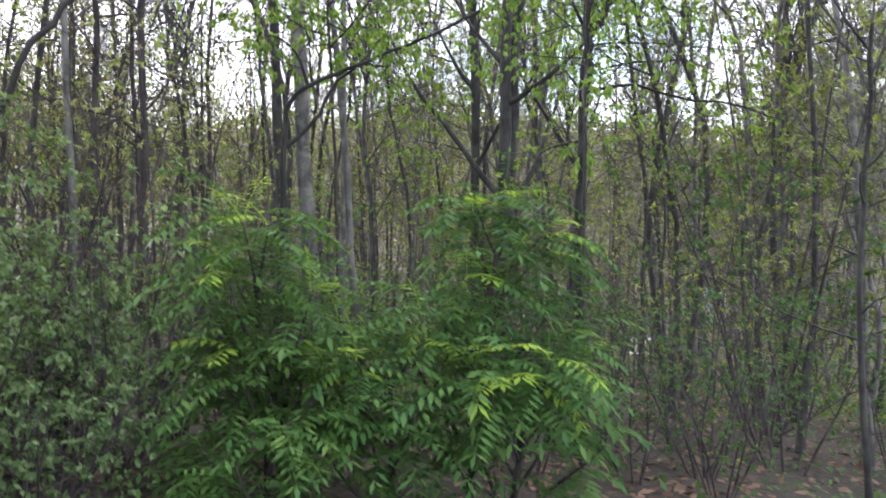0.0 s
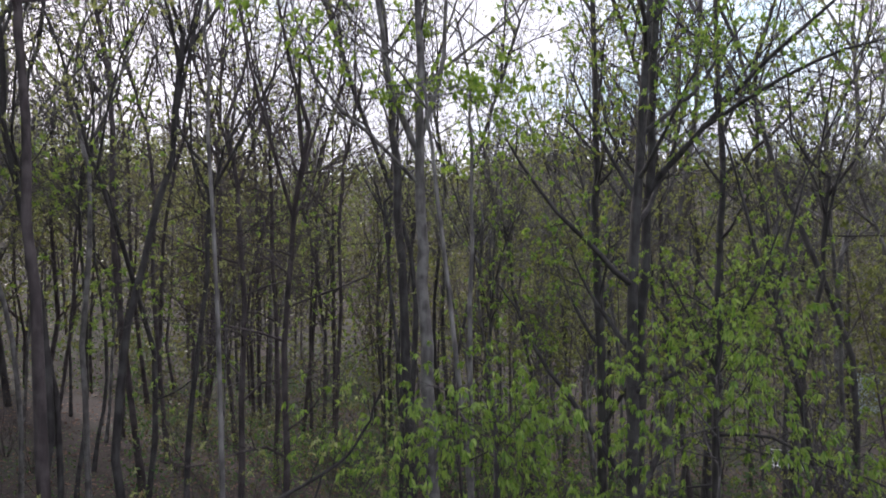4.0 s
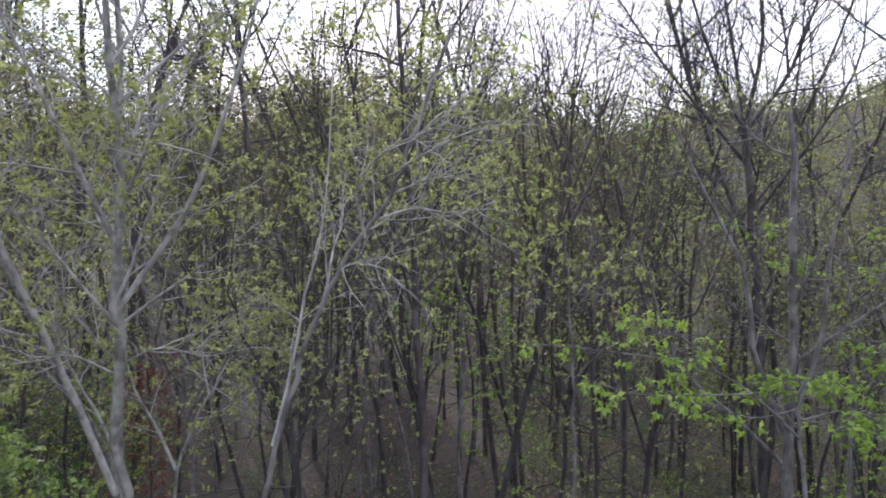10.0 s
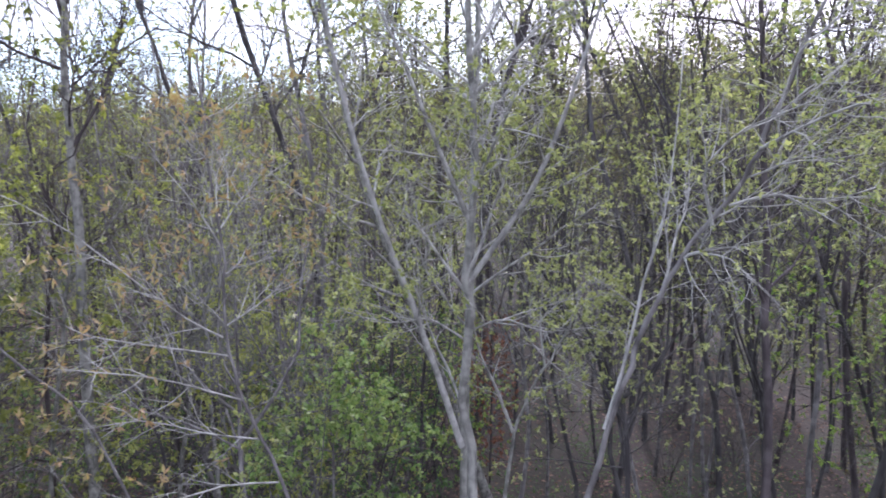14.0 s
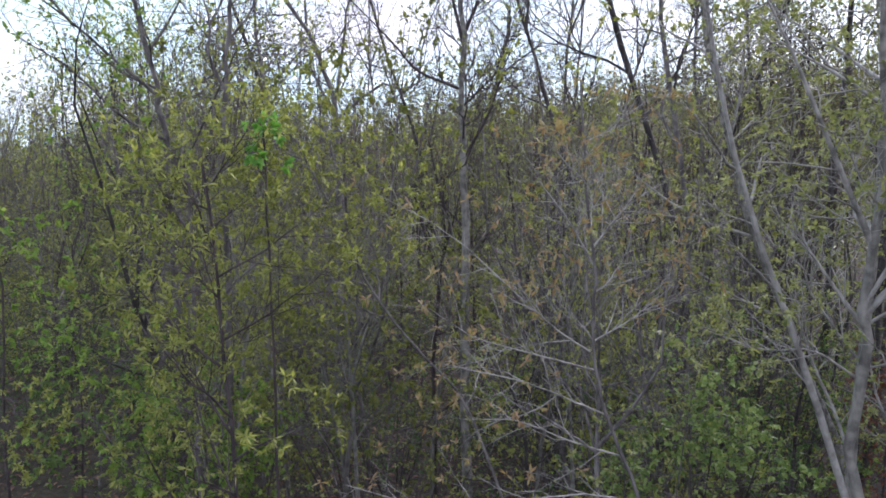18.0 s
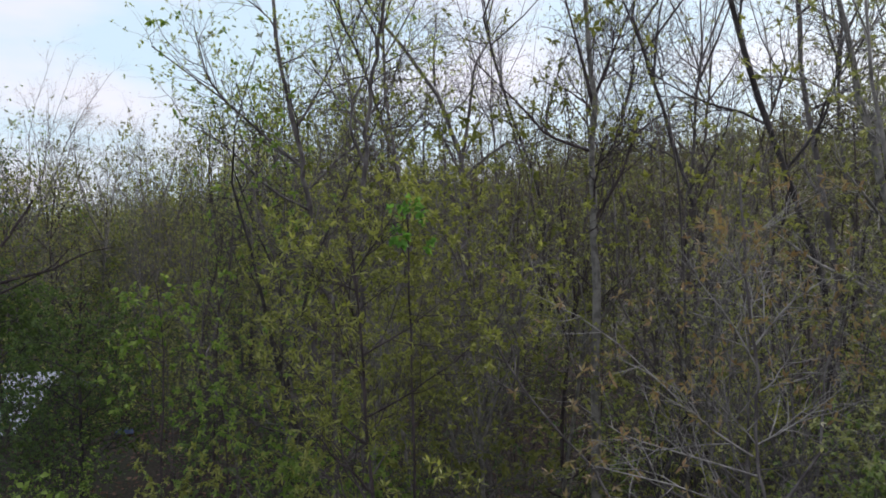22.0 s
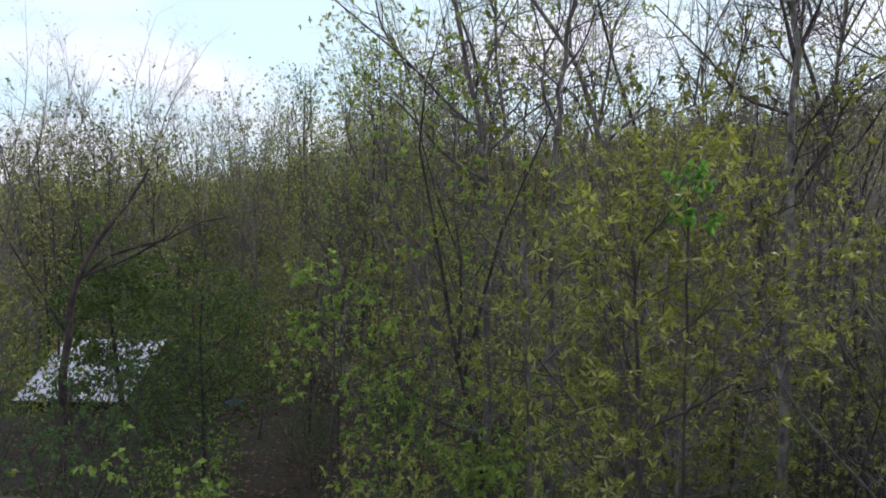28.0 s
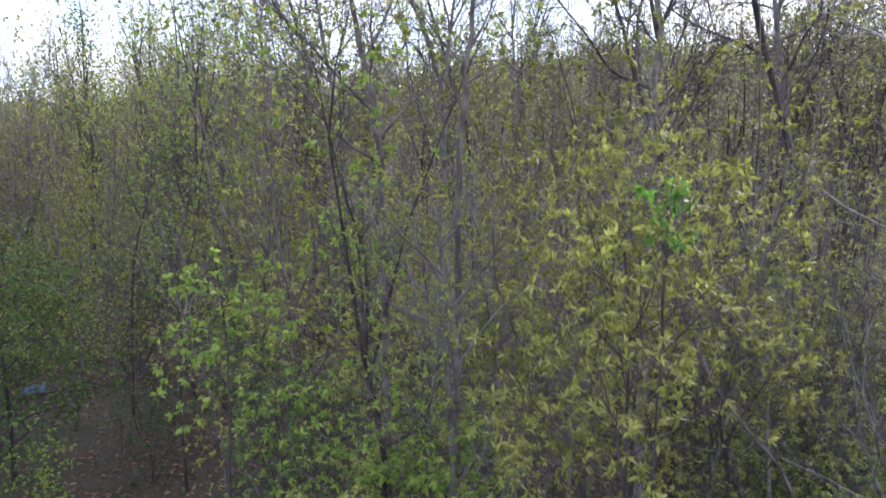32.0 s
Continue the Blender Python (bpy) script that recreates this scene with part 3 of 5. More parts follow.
hero(9, "tree", [(3, 8.75, 2.48), (2.94, 8.77, 3.86), (2.91, 8.78, 5.26), (2.91, 8.78, 5.95), (2.94, 8.77, 7.74), (2.79, 8.82, 9.78)], 0.13, 0.03,
     (4, 0.6, 0.98, 46, 2.0, 0.5, 0.12, 0.03), (10, 38, 1.2, 0.3, 0.12, 0.013), TWIG, "bud", BARK_ASH, LEAF_OLIVE, "tall grey-barked forest tree with steep bare limbs",
     forks=[(0.05, [(2.89, 8.78, 5.64), (2.42, 8.8, 6.72), (2.37, 8.69, 7.69), (1.99, 8.66, 8.33), (1.39, 8.67, 9.52)]),
            (0.045, [(2.92, 8.77, 5.88), (3.22, 8.66, 6.81), (3.26, 8.65, 7.9), (3.48, 8.56, 9.78)]),
            (0.03, [(2.89, 8.78, 5.26), (2.2, 8.87, 5.95), (1.59, 8.88, 6.39), (1.31, 8.81, 7.19), (0.97, 8.73, 8.17)]),
            (0.03, [(2.94, 8.77, 6.58), (3.69, 8.65, 7.22), (4.26, 8.56, 7.64), (4.62, 8.56, 8.23)])])
hero(13, "tree", [(6.94, 9.57, 1.94), (7, 9.53, 4.02), (7.12, 9.44, 5.53), (7.18, 9.39, 7.23), (7.24, 9.35, 8.36), (7.47, 9.17, 10.89)], 0.12, 0.04,
     (4, 0.6, 0.98, 45, 1.8, 0.6, 0.1, 0.03), (11, 44, 1.2, 0.15, 0.13, 0.014), (7, 46, 0.5, 0.05, 0.14, 0.006), "maple", BARK_DARK, LEAF_BRIGHT, "dark-barked tree with long spreading limbs and fresh green leaves", leaf_at=(1.0,), flat=0.6,
     forks=[(0.055, [(7.12, 9.44, 5.44), (7.6, 8.63, 6.34), (7.86, 7.95, 7), (8.24, 7.07, 7.63), (8.68, 5.98, 8.42)]),
            (0.04, [(7.61, 8.65, 6.33), (7.94, 7.6, 6.79), (8.07, 6.66, 6.97), (8.18, 5.65, 6.92)]),
            (0.04, [(7.23, 9.36, 8.17), (7.49, 9.15, 8.9), (7.76, 8.92, 9.52), (8.27, 8.45, 10.63)]),
            (0.035, [(7.2, 9.38, 7.61), (6.91, 9.59, 8.58), (6.77, 9.69, 9.55), (6.62, 9.8, 10.93)]),
            (0.03, [(7.12, 9.44, 5.34), (6.69, 9.95, 6.3), (6.63, 10.19, 7.5), (6.65, 10.38, 8.84)])])
# trees against the sky on the west side
hero(15, "tree", [(-9.87, 1.3, 8.22), (-9.87, 1.31, 9.32), (-9.86, 1.36, 10.12), (-9.84, 1.42, 10.76), (-9.82, 1.52, 11.41), (-9.79, 1.67, 12.27)], 0.072, 0.02,
     (4, 0.55, 0.98, 46, 1.4, 0.4, 0.12, 0.016), (8, 40, 1.0, 0.25, 0.14, 0.009), (7, 48, 0.45, 0.08, 0.17, 0.0062), "spring", BARK_ASH, LEAF_SPRING, DARK,
     forks=[(0.025, [(-9.86, 1.33, 9.9), (-9.89, 1.14, 10.32), (-9.88, 1.21, 10.72), (-9.93, 0.89, 11.7)]),
            (0.02, [(-9.85, 1.38, 10.48), (-9.94, 1.71, 10.88), (-10.03, 1.97, 11.59)]),
            (0.016, [(-9.89, 1.18, 10.68), (-9.85, 1.41, 11.12), (-9.84, 1.46, 11.83)])])
hero(16, "tree", [(-10.66, 0.72, 8.35), (-10.66, 0.71, 9.34), (-10.67, 0.62, 9.95), (-10.69, 0.34, 11.11), (-10.7, 0.21, 12.53)], 0.08, 0.022,
     (5, 0.5, 0.98, 48, 1.6, 0.4, 0.12, 0.018), (8, 40, 1.1, 0.25, 0.14, 0.009), (7, 48, 0.45, 0.08, 0.17, 0.0062), "spring", BARK_ASH, LEAF_SPRING, DARK,
     forks=[(0.026, [(-10.67, 0.65, 9.83), (-10.54, 0.1, 10.27), (-10.39, -0.34, 10.66), (-10.18, -1.3, 11.33)]),
            (0.024, [(-10.68, 0.51, 10.39), (-10.8, 0.83, 10.88), (-10.86, 1.43, 12.12)]),
            (0.02, [(-10.42, -0.4, 10.7), (-10.42, -0.64, 11.01), (-10.41, -0.79, 11.66)]),
            (0.02, [(-10.66, 0.71, 9.57), (-10.6, 1.15, 10.04), (-10.49, 1.75, 10.45), (-10.35, 2.34, 10.48)]),
            (0.022, [(-10.66, 0.7, 9.27), (-10.47, 0.14, 9.54), (-10.25, -0.42, 10.12), (-10.01, -0.93, 10.38)])])
hero(17, "tree", [(-17.82, 5.58, 7.89), (-17.82, 5.59, 9.2), (-17.82, 5.57, 10.5), (-17.92, 5.29, 11.49), (-18.04, 4.89, 12.53), (-18.36, 3.68, 14.05)], 0.13, 0.04,
     (5, 0.5, 0.98, 50, 2.4, 0.4, 0.12, 0.03), (8, 42, 1.6, 0.3, 0.14, 0.015), (7, 46, 0.7, 0.1, 0.16, 0.011), "spring", BARK_ASH, LEAF_SPRING, DARK,
     forks=[(0.05, [(-17.82, 5.57, 10.71), (-17.74, 5.79, 12.35), (-17.73, 5.84, 13.06), (-17.46, 6.54, 14.2)]),
            (0.04, [(-18.04, 4.89, 12.53), (-18.05, 4.86, 13.3), (-18.02, 4.94, 14.41)]),
            (0.035, [(-17.83, 5.54, 10.21), (-17.8, 4.77, 11.72), (-17.71, 4.1, 10.97), (-17.64, 3.25, 9.98)]),
            (0.04, [(-17.8, 5.62, 10.21), (-17.23, 6.58, 11.2), (-16.67, 7.34, 10.69), (-16.45, 7.32, 12.13), (-16.03, 7.73, 13.31)])])
hero(18, "tree", [(-11.05, 5.57, 3.58), (-11.07, 5.55, 6.03), (-11.08, 5.53, 8.21), (-11.1, 5.49, 10.34), (-11.09, 5.5, 11.29), (-11.17, 5.36, 13.34)], 0.115, 0.035,
     (7, 0.55, 0.98, 48, 1.8, 0.5, 0.12, 0.025), (11, 42, 1.2, 0.25, 0.14, 0.013), TWIG, "fine", BARK_GREY, LEAF_YELLOW, "tall grey-barked forest tree with thin yellow-green young leaves", limb_bark=BARK_BROWN,
     forks=[(0.04, [(-11.09, 5.5, 11), (-11.19, 5.32, 11.85), (-11.37, 4.98, 13.25)]),
            (0.035, [(-11.09, 5.5, 11.1), (-10.96, 5.73, 11.76), (-10.77, 6.06, 12.68)]),
            (0.03, [(-11.1, 5.49, 10.24), (-11.24, 4.7, 10.5), (-11.18, 4.27, 10.92), (-11.29, 3.35, 11.74)]),
            (0.03, [(-11.08, 5.52, 9.09), (-10.74, 5.84, 9.85), (-10.53, 5.93, 10.49), (-10.07, 6.39, 10.92)])])
hero(19, "tree", [(-6.83, 3.28, 6.35), (-6.99, 2.88, 6.79), (-7.12, 2.49, 7.26), (-7.2, 2.15, 7.78), (-7.23, 1.92, 8.37), (-7.25, 1.7, 8.77), (-7.27, 1.45, 9.26)], 0.025, 0.008,
     (16, 0.5, 0.98, 60, 1.3, 0.3, 0.12, 0.014), (8, 44, 0.7, 0.15, 0.13, 0.008), THIN, "sparse", BARK_ASH, LEAF_YELLOW, "leaning pale-barked tree with yellow-green young leaves")
# small trees with level sprays of bright green leaves in the middle distance
hero(25, "tree", [(2.72, 7.71, 5.38), (2.67, 7.73, 5.9), (2.61, 7.75, 6.3)], 0.05, 0.02,
     (3, 0.85, 0.99, 80, 0.9, 0.0, 0.1, 0.012), (10, 50, 0.6, 0.0, 0.12, 0.008), (6, 48, 0.26, 0.0, 0.14, 0.0036), "spray", BARK_ASH, LEAF_LIME, "small tree with flat layers of bright green leaves", leaf_at=(1.0,), flat=0.35, spread=(0.35, 1.0),
     forks=[(0.016, [(2.62, 7.64, 6), (2.07, 7.43, 6.54), (1.51, 7.2, 6.91), (0.85, 6.95, 7.03), (0.23, 6.65, 7.15), (-0.34, 6.3, 7.27)]),
            (0.012, [(2.07, 7.41, 6.55), (1.46, 7.24, 6.56), (0.86, 7.02, 6.59), (0.24, 6.77, 6.8)]),
            (0.012, [(1.64, 7.23, 6.88), (1.22, 7.02, 7.22), (0.74, 6.81, 7.38)]),
            (0.014, [(2.64, 7.74, 6.17), (3.2, 7.83, 6.31), (3.72, 7.92, 6.08), (4.26, 7.98, 5.79)]),
            (0.01, [(3.24, 7.93, 6.28), (3.57, 7.89, 5.99), (3.88, 7.84, 5.6)]),
            (0.01, [(2.57, 7.66, 6.32), (2.13, 7.6, 6.21), (1.72, 7.51, 6.36), (1.31, 7.41, 6.65)])])
hero(27, "tree", [(4.03, 9.66, 4.61), (4.04, 9.65, 6.09), (3.99, 9.67, 7.23), (3.84, 9.74, 7.96)], 0.06, 0.016,
     (4, 0.6, 0.99, 78, 1.4, 0.0, 0.1, 0.014), (10, 50, 0.6, 0.0, 0.12, 0.008), (6, 48, 0.26, 0.0, 0.14, 0.0036), "spray", BARK_ASH, LEAF_LIME, "small tree with flat layers of bright green leaves", leaf_at=(1.0,), flat=0.35, spread=(0.3, 1.0),
     forks=[(0.016, [(3.91, 9.71, 7.71), (3.53, 10, 8.19), (3.05, 10.31, 8.18), (2.45, 10.63, 8.3)]),
            (0.016, [(3.86, 9.73, 7.88), (4.07, 9.2, 8.3), (4.37, 8.6, 8.42), (4.74, 7.93, 8.53)]),
            (0.014, [(3.99, 9.67, 7.23), (4.27, 9.1, 7.77), (4.54, 8.51, 7.96), (4.89, 7.83, 8.01)]),
            (0.012, [(4, 9.67, 6.74), (4.19, 8.92, 6.62), (4.26, 8.21, 6.87)])])
hero(26, "tree", [(0.14, 6.88, 5.58), (0.11, 6.88, 6.42), (0.09, 6.88, 7.13), (0.05, 6.88, 7.72), (0, 6.89, 8.3)], 0.036, 0.01,
     (2, 0.8, 0.98, 55, 0.5, 0.3, 0.1, 0.008), (7, 45, 0.4, 0.1, 0.12, 0.006), (6, 45, 0.2, 0.05, 0.12, 0.0035), "sparse", BARK_ASH, LEAF_OLIVE, "small tree with pale olive leaf clusters", leaf_at=(1.0,),
     forks=[(0.009, [(0.06, 6.88, 7.48), (0.35, 6.71, 7.8), (0.55, 6.53, 7.98)]),
            (0.008, [(0.07, 6.88, 7.31), (-0.16, 6.9, 7.6), (-0.22, 6.9, 8.07)]),
            (0.008, [(0.05, 6.88, 7.72), (0.25, 6.87, 8.07), (0.27, 6.87, 8.3)]),
            (0.008, [(0.1, 6.88, 6.78), (0.41, 6.7, 7.17), (0.66, 6.51, 7.48)])])
# green saplings under the yellow-green trees
for seed, x, y, top, mat in ((41, -9.25, 0.54, 6.39, LEAF_BRIGHT), (42, -10.21, -1.32, 8.35, LEAF_BRIGHT), (44, -11.08, -0.56, 6.55, LEAF_GREEN)):
    hero(seed, "tree", [(x, y, top - 4.0), (x + 0.1, y, top - 2.4), (x, y + 0.1, top - 1.0), (x, y, top)], 0.03, 0.008,
         (12, 0.62, 0.99, 70, 1.0, 0.05, 0.14, 0.01), (6, 48, 0.45, 0.0, 0.14, 0.006), (4, 45, 0.22, 0.0, 0.14, 0.004), "spray", BARK_BROWN, mat, "green-leaved sapling with level sprays", leaf_at=(1.0,), flat=0.5)
# a leafy stem close to the last turn
hero(43, "tree", [(-7.41, -4.19, 4.86), (-7.31, -4.19, 6.86), (-7.41, -4.19, 8.86)], 0.03, 0.008,
     (14, 0.6, 0.99, 58, 0.7, 0.2, 0.12, 0.009), (7, 46, 0.35, 0.1, 0.14, 0.006), (4, 45, 0.18, 0.0, 0.14, 0.0035), "sparse", BARK_BROWN, LEAF_YELLOW, "young tree in fresh yellow-green leaf at the clearing", leaf_at=(1.0,))
# crooked dark limbs low by the start
hero(32, "tree", [(-0.45, 6.15, 0.36), (-0.31, 6.13, 0.75), (0.03, 6.11, 1.5), (0.33, 6.08, 1.91), (0.64, 6.03, 2.12), (1.04, 5.95, 2.32), (1.29, 5.87, 2.51), (1.42, 5.82, 2.78), (1.52, 5.76, 3.06)], 0.045, 0.01,
     (4, 0.5, 0.97, 50, 0.6, 0.4, 0.14, 0.01), (4, 48, 0.35, 0.1, 0.14, 0.005), (4, 48, 0.2, 0.05, 0.12, 0.003), "bud", BARK_BLACK, LEAF_OLIVE, "crooked dark leaning stem, nearly bare",
     forks=[(0.01, [(1.04, 5.97, 2.32), (0.87, 6, 1.77), (0.76, 6.01, 1.44)])])
hero(36, "tree", [(1.93, 6.1, 0.04), (1.94, 6.04, 0.78), (1.9, 5.99, 1.14), (2.09, 5.87, 1.36), (2.31, 5.72, 1.45), (2.65, 5.51, 1.62), (3, 5.26, 1.77), (3.3, 5.01, 1.95)], 0.04, 0.012,
     (3, 0.5, 0.97, 50, 0.6, 0.5, 0.16, 0.01), (5, 48, 0.4, 0.2, 0.16, 0.006), (5, 48, 0.22, 0.05, 0.14, 0.0035), "sparse", BARK_BLACK, LEAF_BRIGHT, "crooked dark leaning stem with a few green leaves",
     forks=[(0.022, [(1.97, 6.09, 0.83), (2.24, 5.94, 1.12), (2.28, 5.87, 1.37), (2.52, 5.72, 1.55), (2.68, 5.59, 1.81)]),
            (0.016, [(2.11, 5.94, 1.37), (2.04, 5.96, 1.62), (1.91, 6, 1.76), (1.59, 6.1, 1.83)])])
hero(39, "tree", [(6.27, 7.14, 0.06), (6.28, 7.12, 1.33), (6.32, 7.09, 2.44), (6.36, 7.06, 3.18), (6.37, 7.05, 4.28)], 0.08, 0.03,
     (4, 0.7, 0.98, 46, 1.2, 0.4, 0.12, 0.02), (9, 46, 0.7, 0.1, 0.14, 0.009), (6, 46, 0.3, 0.05, 0.14, 0.004), "sparse", BARK_BLACK, LEAF_LIME, "dark-barked forest tree with a drooping low bough",
     forks=[(0.024, [(6.33, 7.09, 1.96), (6.67, 6.58, 2.05), (6.98, 6.07, 1.74), (7.23, 5.57, 1.68), (7.41, 5.1, 1.42)]),
            (0.02, [(6.29, 7.12, 1.33), (5.9, 7.45, 1.23), (5.72, 7.58, 0.82)]),
            (0.03, [(6.35, 7.07, 2.73), (6.13, 7.26, 3.34), (5.84, 7.5, 4.11)]),
            (0.03, [(6.36, 7.06, 3.18), (6.66, 6.77, 3.73), (6.9, 6.52, 4.7)])])
hero(6, "tree", [(-8.21, 11.72, 3.94), (-8.68, 11.26, 5.59), (-9.25, 10.68, 7.56), (-9.65, 10.36, 9.21), (-10.15, 10.09, 11.79), (-10.5, 9.9, 13.5)], 0.122, 0.040,
     (15, 0.44, 0.98, 50, 2.86, 0.385, 0.12, 0.045), (8, 40, 1.1, 0.3, 0.1, 0.014), TWIG, "tuft", BARK_GREY, LEAF_OLIVE, GREY, limb_bark=BARK_WHITE)
hero(7, "tree", [(-1.68, 8.84, 4.6), (-1.81, 9.0, 6.43), (-1.91, 9.14, 8.04), (-2.05, 9.28, 9.87), (-2.2, 9.4, 12.4)], 0.086, 0.024,
     (14, 0.55, 0.98, 53, 2.2, 0.385, 0.12, 0.03), (8, 42, 0.9, 0.2, 0.1, 0.012), TWIG, "tuft", BARK_BROWN, LEAF_OLIVE, "brown-barked forest tree with a haze of bare twigs")
hero(8, "tree", [(-5.26, 7.49, 5.52), (-5.19, 7.63, 9.17), (-5.26, 7.7, 11.09), (-5.3, 7.8, 13.6)], 0.086, 0.024,
     (14, 0.39, 0.98, 50, 2.42, 0.44, 0.12, 0.03), (8, 42, 0.9, 0.2, 0.1, 0.012), TWIG, "tuft", BARK_GREY, LEAF_OLIVE, GREY, limb_bark=BARK_WHITE)
# trees on the east side, seen while climbing
hero(10, "tree", [(6.5, 9.3, -1.63), (6.53, 9.25, 0.57), (6.55, 9.17, 4.09), (6.66, 9.09, 5.85), (6.9, 9.0, 9.0), (7.0, 9.0, 12.5)], 0.122, 0.040,
     (14, 0.38, 0.98, 48, 3.4, 0.8, 0.09, 0.06), (9, 42, 1.2, 0.2, 0.1, 0.016), TWIG, "spray", BARK_DARK, LEAF_BRIGHT, "dark-barked tree with spreading limbs and fresh green leaves")
hero(11, "tree", [(6.97, 10.74, -2.1), (6.95, 10.67, 1.6), (6.83, 10.65, 5.1), (6.87, 10.61, 6.4), (6.9, 10.8, 12.6)], 0.108, 0.032,
     (12, 0.45, 0.98, 40, 2.6, 0.8, 0.09, 0.05), (8, 42, 1.0, 0.2, 0.1, 0.014), TWIG, "sparse", BARK_DARK, LEAF_YELLOW, DARK)
hero(12, "tree", [(10.97, 12.93, -2.54), (11.33, 12.69, 3.09), (11.49, 12.57, 6.04), (11.42, 12.56, 7.7), (11.3, 12.5, 12.5)], 0.122, 0.040,
     (14, 0.4, 0.98, 48, 3.6, 0.7, 0.09, 0.06), (8, 42, 1.3, 0.2, 0.1, 0.016), TWIG, "full", BARK_DARK, LEAF_YELLOW, "dark-barked tree with spreading limbs and fresh green leaves")
# other trees on the west side
hero(21, "tree", [(-8.91, 0.73, 4.9), (-9.2, 0.8, 7.2), (-9.4, 0.8, 8.8)], 0.065, 0.016,
     (13, 0.45, 0.98, 48, 1.8, 0.5, 0.09, 0.025), (8, 42, 0.8, 0.2, 0.1, 0.009), TWIG, "star", BARK_ASH, LEAF_YELLOW, "slim dark tree covered in yellow-green leaf stars")
hero(22, "tree", [(-6.5, 0.75, 4.2), (-6.45, 0.7, 6.5), (-6.4, 0.6, 7.8), (-6.4, 0.5, 8.9)], 0.036, 0.010,
     (17, 0.5, 0.98, 52, 1.5, 0.5, 0.09, 0.016), (8, 42, 0.7, 0.2, 0.1, 0.007), (6, 42, 0.3, 0.15, 0.1, 0.004), "star", BARK_BROWN, LEAF_YELLOW, "young tree covered in yellow-green leaf stars")
hero(23, "tree", [(-7.8, -1.4, 3.5), (-7.7, -1.3, 5.0), (-7.6, -1.3, 6.6)], 0.029, 0.008,
     (10, 0.5, 0.98, 52, 0.8, 0.4, 0.09, 0.014), (8, 42, 0.7, 0.2, 0.1, 0.007), (6, 42, 0.3, 0.15, 0.1, 0.004), "tuft", BARK_BROWN, LEAF_YELLOW, "thin sapling with yellow-green leaf tufts")


hero(28, "tree", [(2.9, 7.1, -1.2), (2.8, 7.0, 0.5), (2.7, 6.9, 2.0), (2.6, 6.8, 2.9)], 0.03, 0.01,
     (12, 0.80, 0.99, 84, 1.8, 0.02, 0.09, 0.014), (7, 48, 0.6, -0.08, 0.1, 0.007), (4, 45, 0.3, -0.1, 0.1, 0.004), "hang", BARK_BROWN, LEAF_BRIGHT, "slender young tree with drooping pale green leaves")
hero(29, "tree", [(-6.9, 6.8, 1.0), (-6.9, 6.7, 3.2), (-6.95, 6.7, 4.8), (-6.95, 6.65, 5.9)], 0.045, 0.012,
     (14, 0.72, 0.99, 72, 1.5, 0.05, 0.09, 0.016), (7, 48, 0.7, 0.0, 0.1, 0.008), (5, 45, 0.3, -0.05, 0.1, 0.004), "maple", BARK_ASH, LEAF_PALE, "small tree with a low rounded bright green crown")
hero(30, "tree", [(-6.6, 1.1, 5.0), (-6.6, 1.1, 7.0), (-6.55, 1.05, 8.4), (-6.55, 1.03, 9.2)], 0.025, 0.008,
     (5, 0.88, 1.0, 45, 0.36, 0.3, 0.08, 0.006), (2, 45, 0.16, 0.0, 0.1, 0.004), (2, 45, 0.1, 0.0, 0.1, 0.003), "maple", BARK_BROWN, LEAF_VIVID, "slender leader tipped with broad bright green leaves")
hero(31, "tree", [(-8.5, 13.8, 0.8), (-8.45, 13.8, 2.6), (-8.4, 13.7, 4.2), (-8.4, 13.7, 5.3)], 0.04, 0.012,
     (15, 0.5, 0.99, 60, 0.9, 0.1, 0.09, 0.012), (7, 48, 0.5, -0.1, 0.1, 0.007), (5, 45, 0.28, -0.15, 0.1, 0.004), "full", BARK_BROWN, LEAF_RUST, "young tree still holding rust-brown dead leaves")

hero(38, "tree", [(5.4, 6.1, -1.2), (5.35, 6.0, 0.8), (5.3, 5.95, 2.2), (5.3, 5.9, 3.0)], 0.032, 0.01,
     (12, 0.74, 0.99, 84, 1.9, 0.02, 0.09, 0.014), (7, 48, 0.65, -0.08, 0.1, 0.008), (4, 45, 0.3, -0.1, 0.1, 0.004), "hang", BARK_DARK, LEAF_BRIGHT, "slender young tree with level sprays of green leaves")
hero(37, "tree", [(-10.0, 0.8, 1.5), (-10.0, 0.8, 3.4), (-9.95, 0.85, 4.8), (-9.9, 0.9, 5.7)], 0.045, 0.012,
     (15, 0.6, 0.99, 72, 1.4, 0.05, 0.09, 0.016), (7, 48, 0.7, 0.0, 0.1, 0.008), (5, 45, 0.3, -0.05, 0.1, 0.004), "maple", BARK_BROWN, LEAF_BRIGHT, "small tree with a low rounded bright green crown")
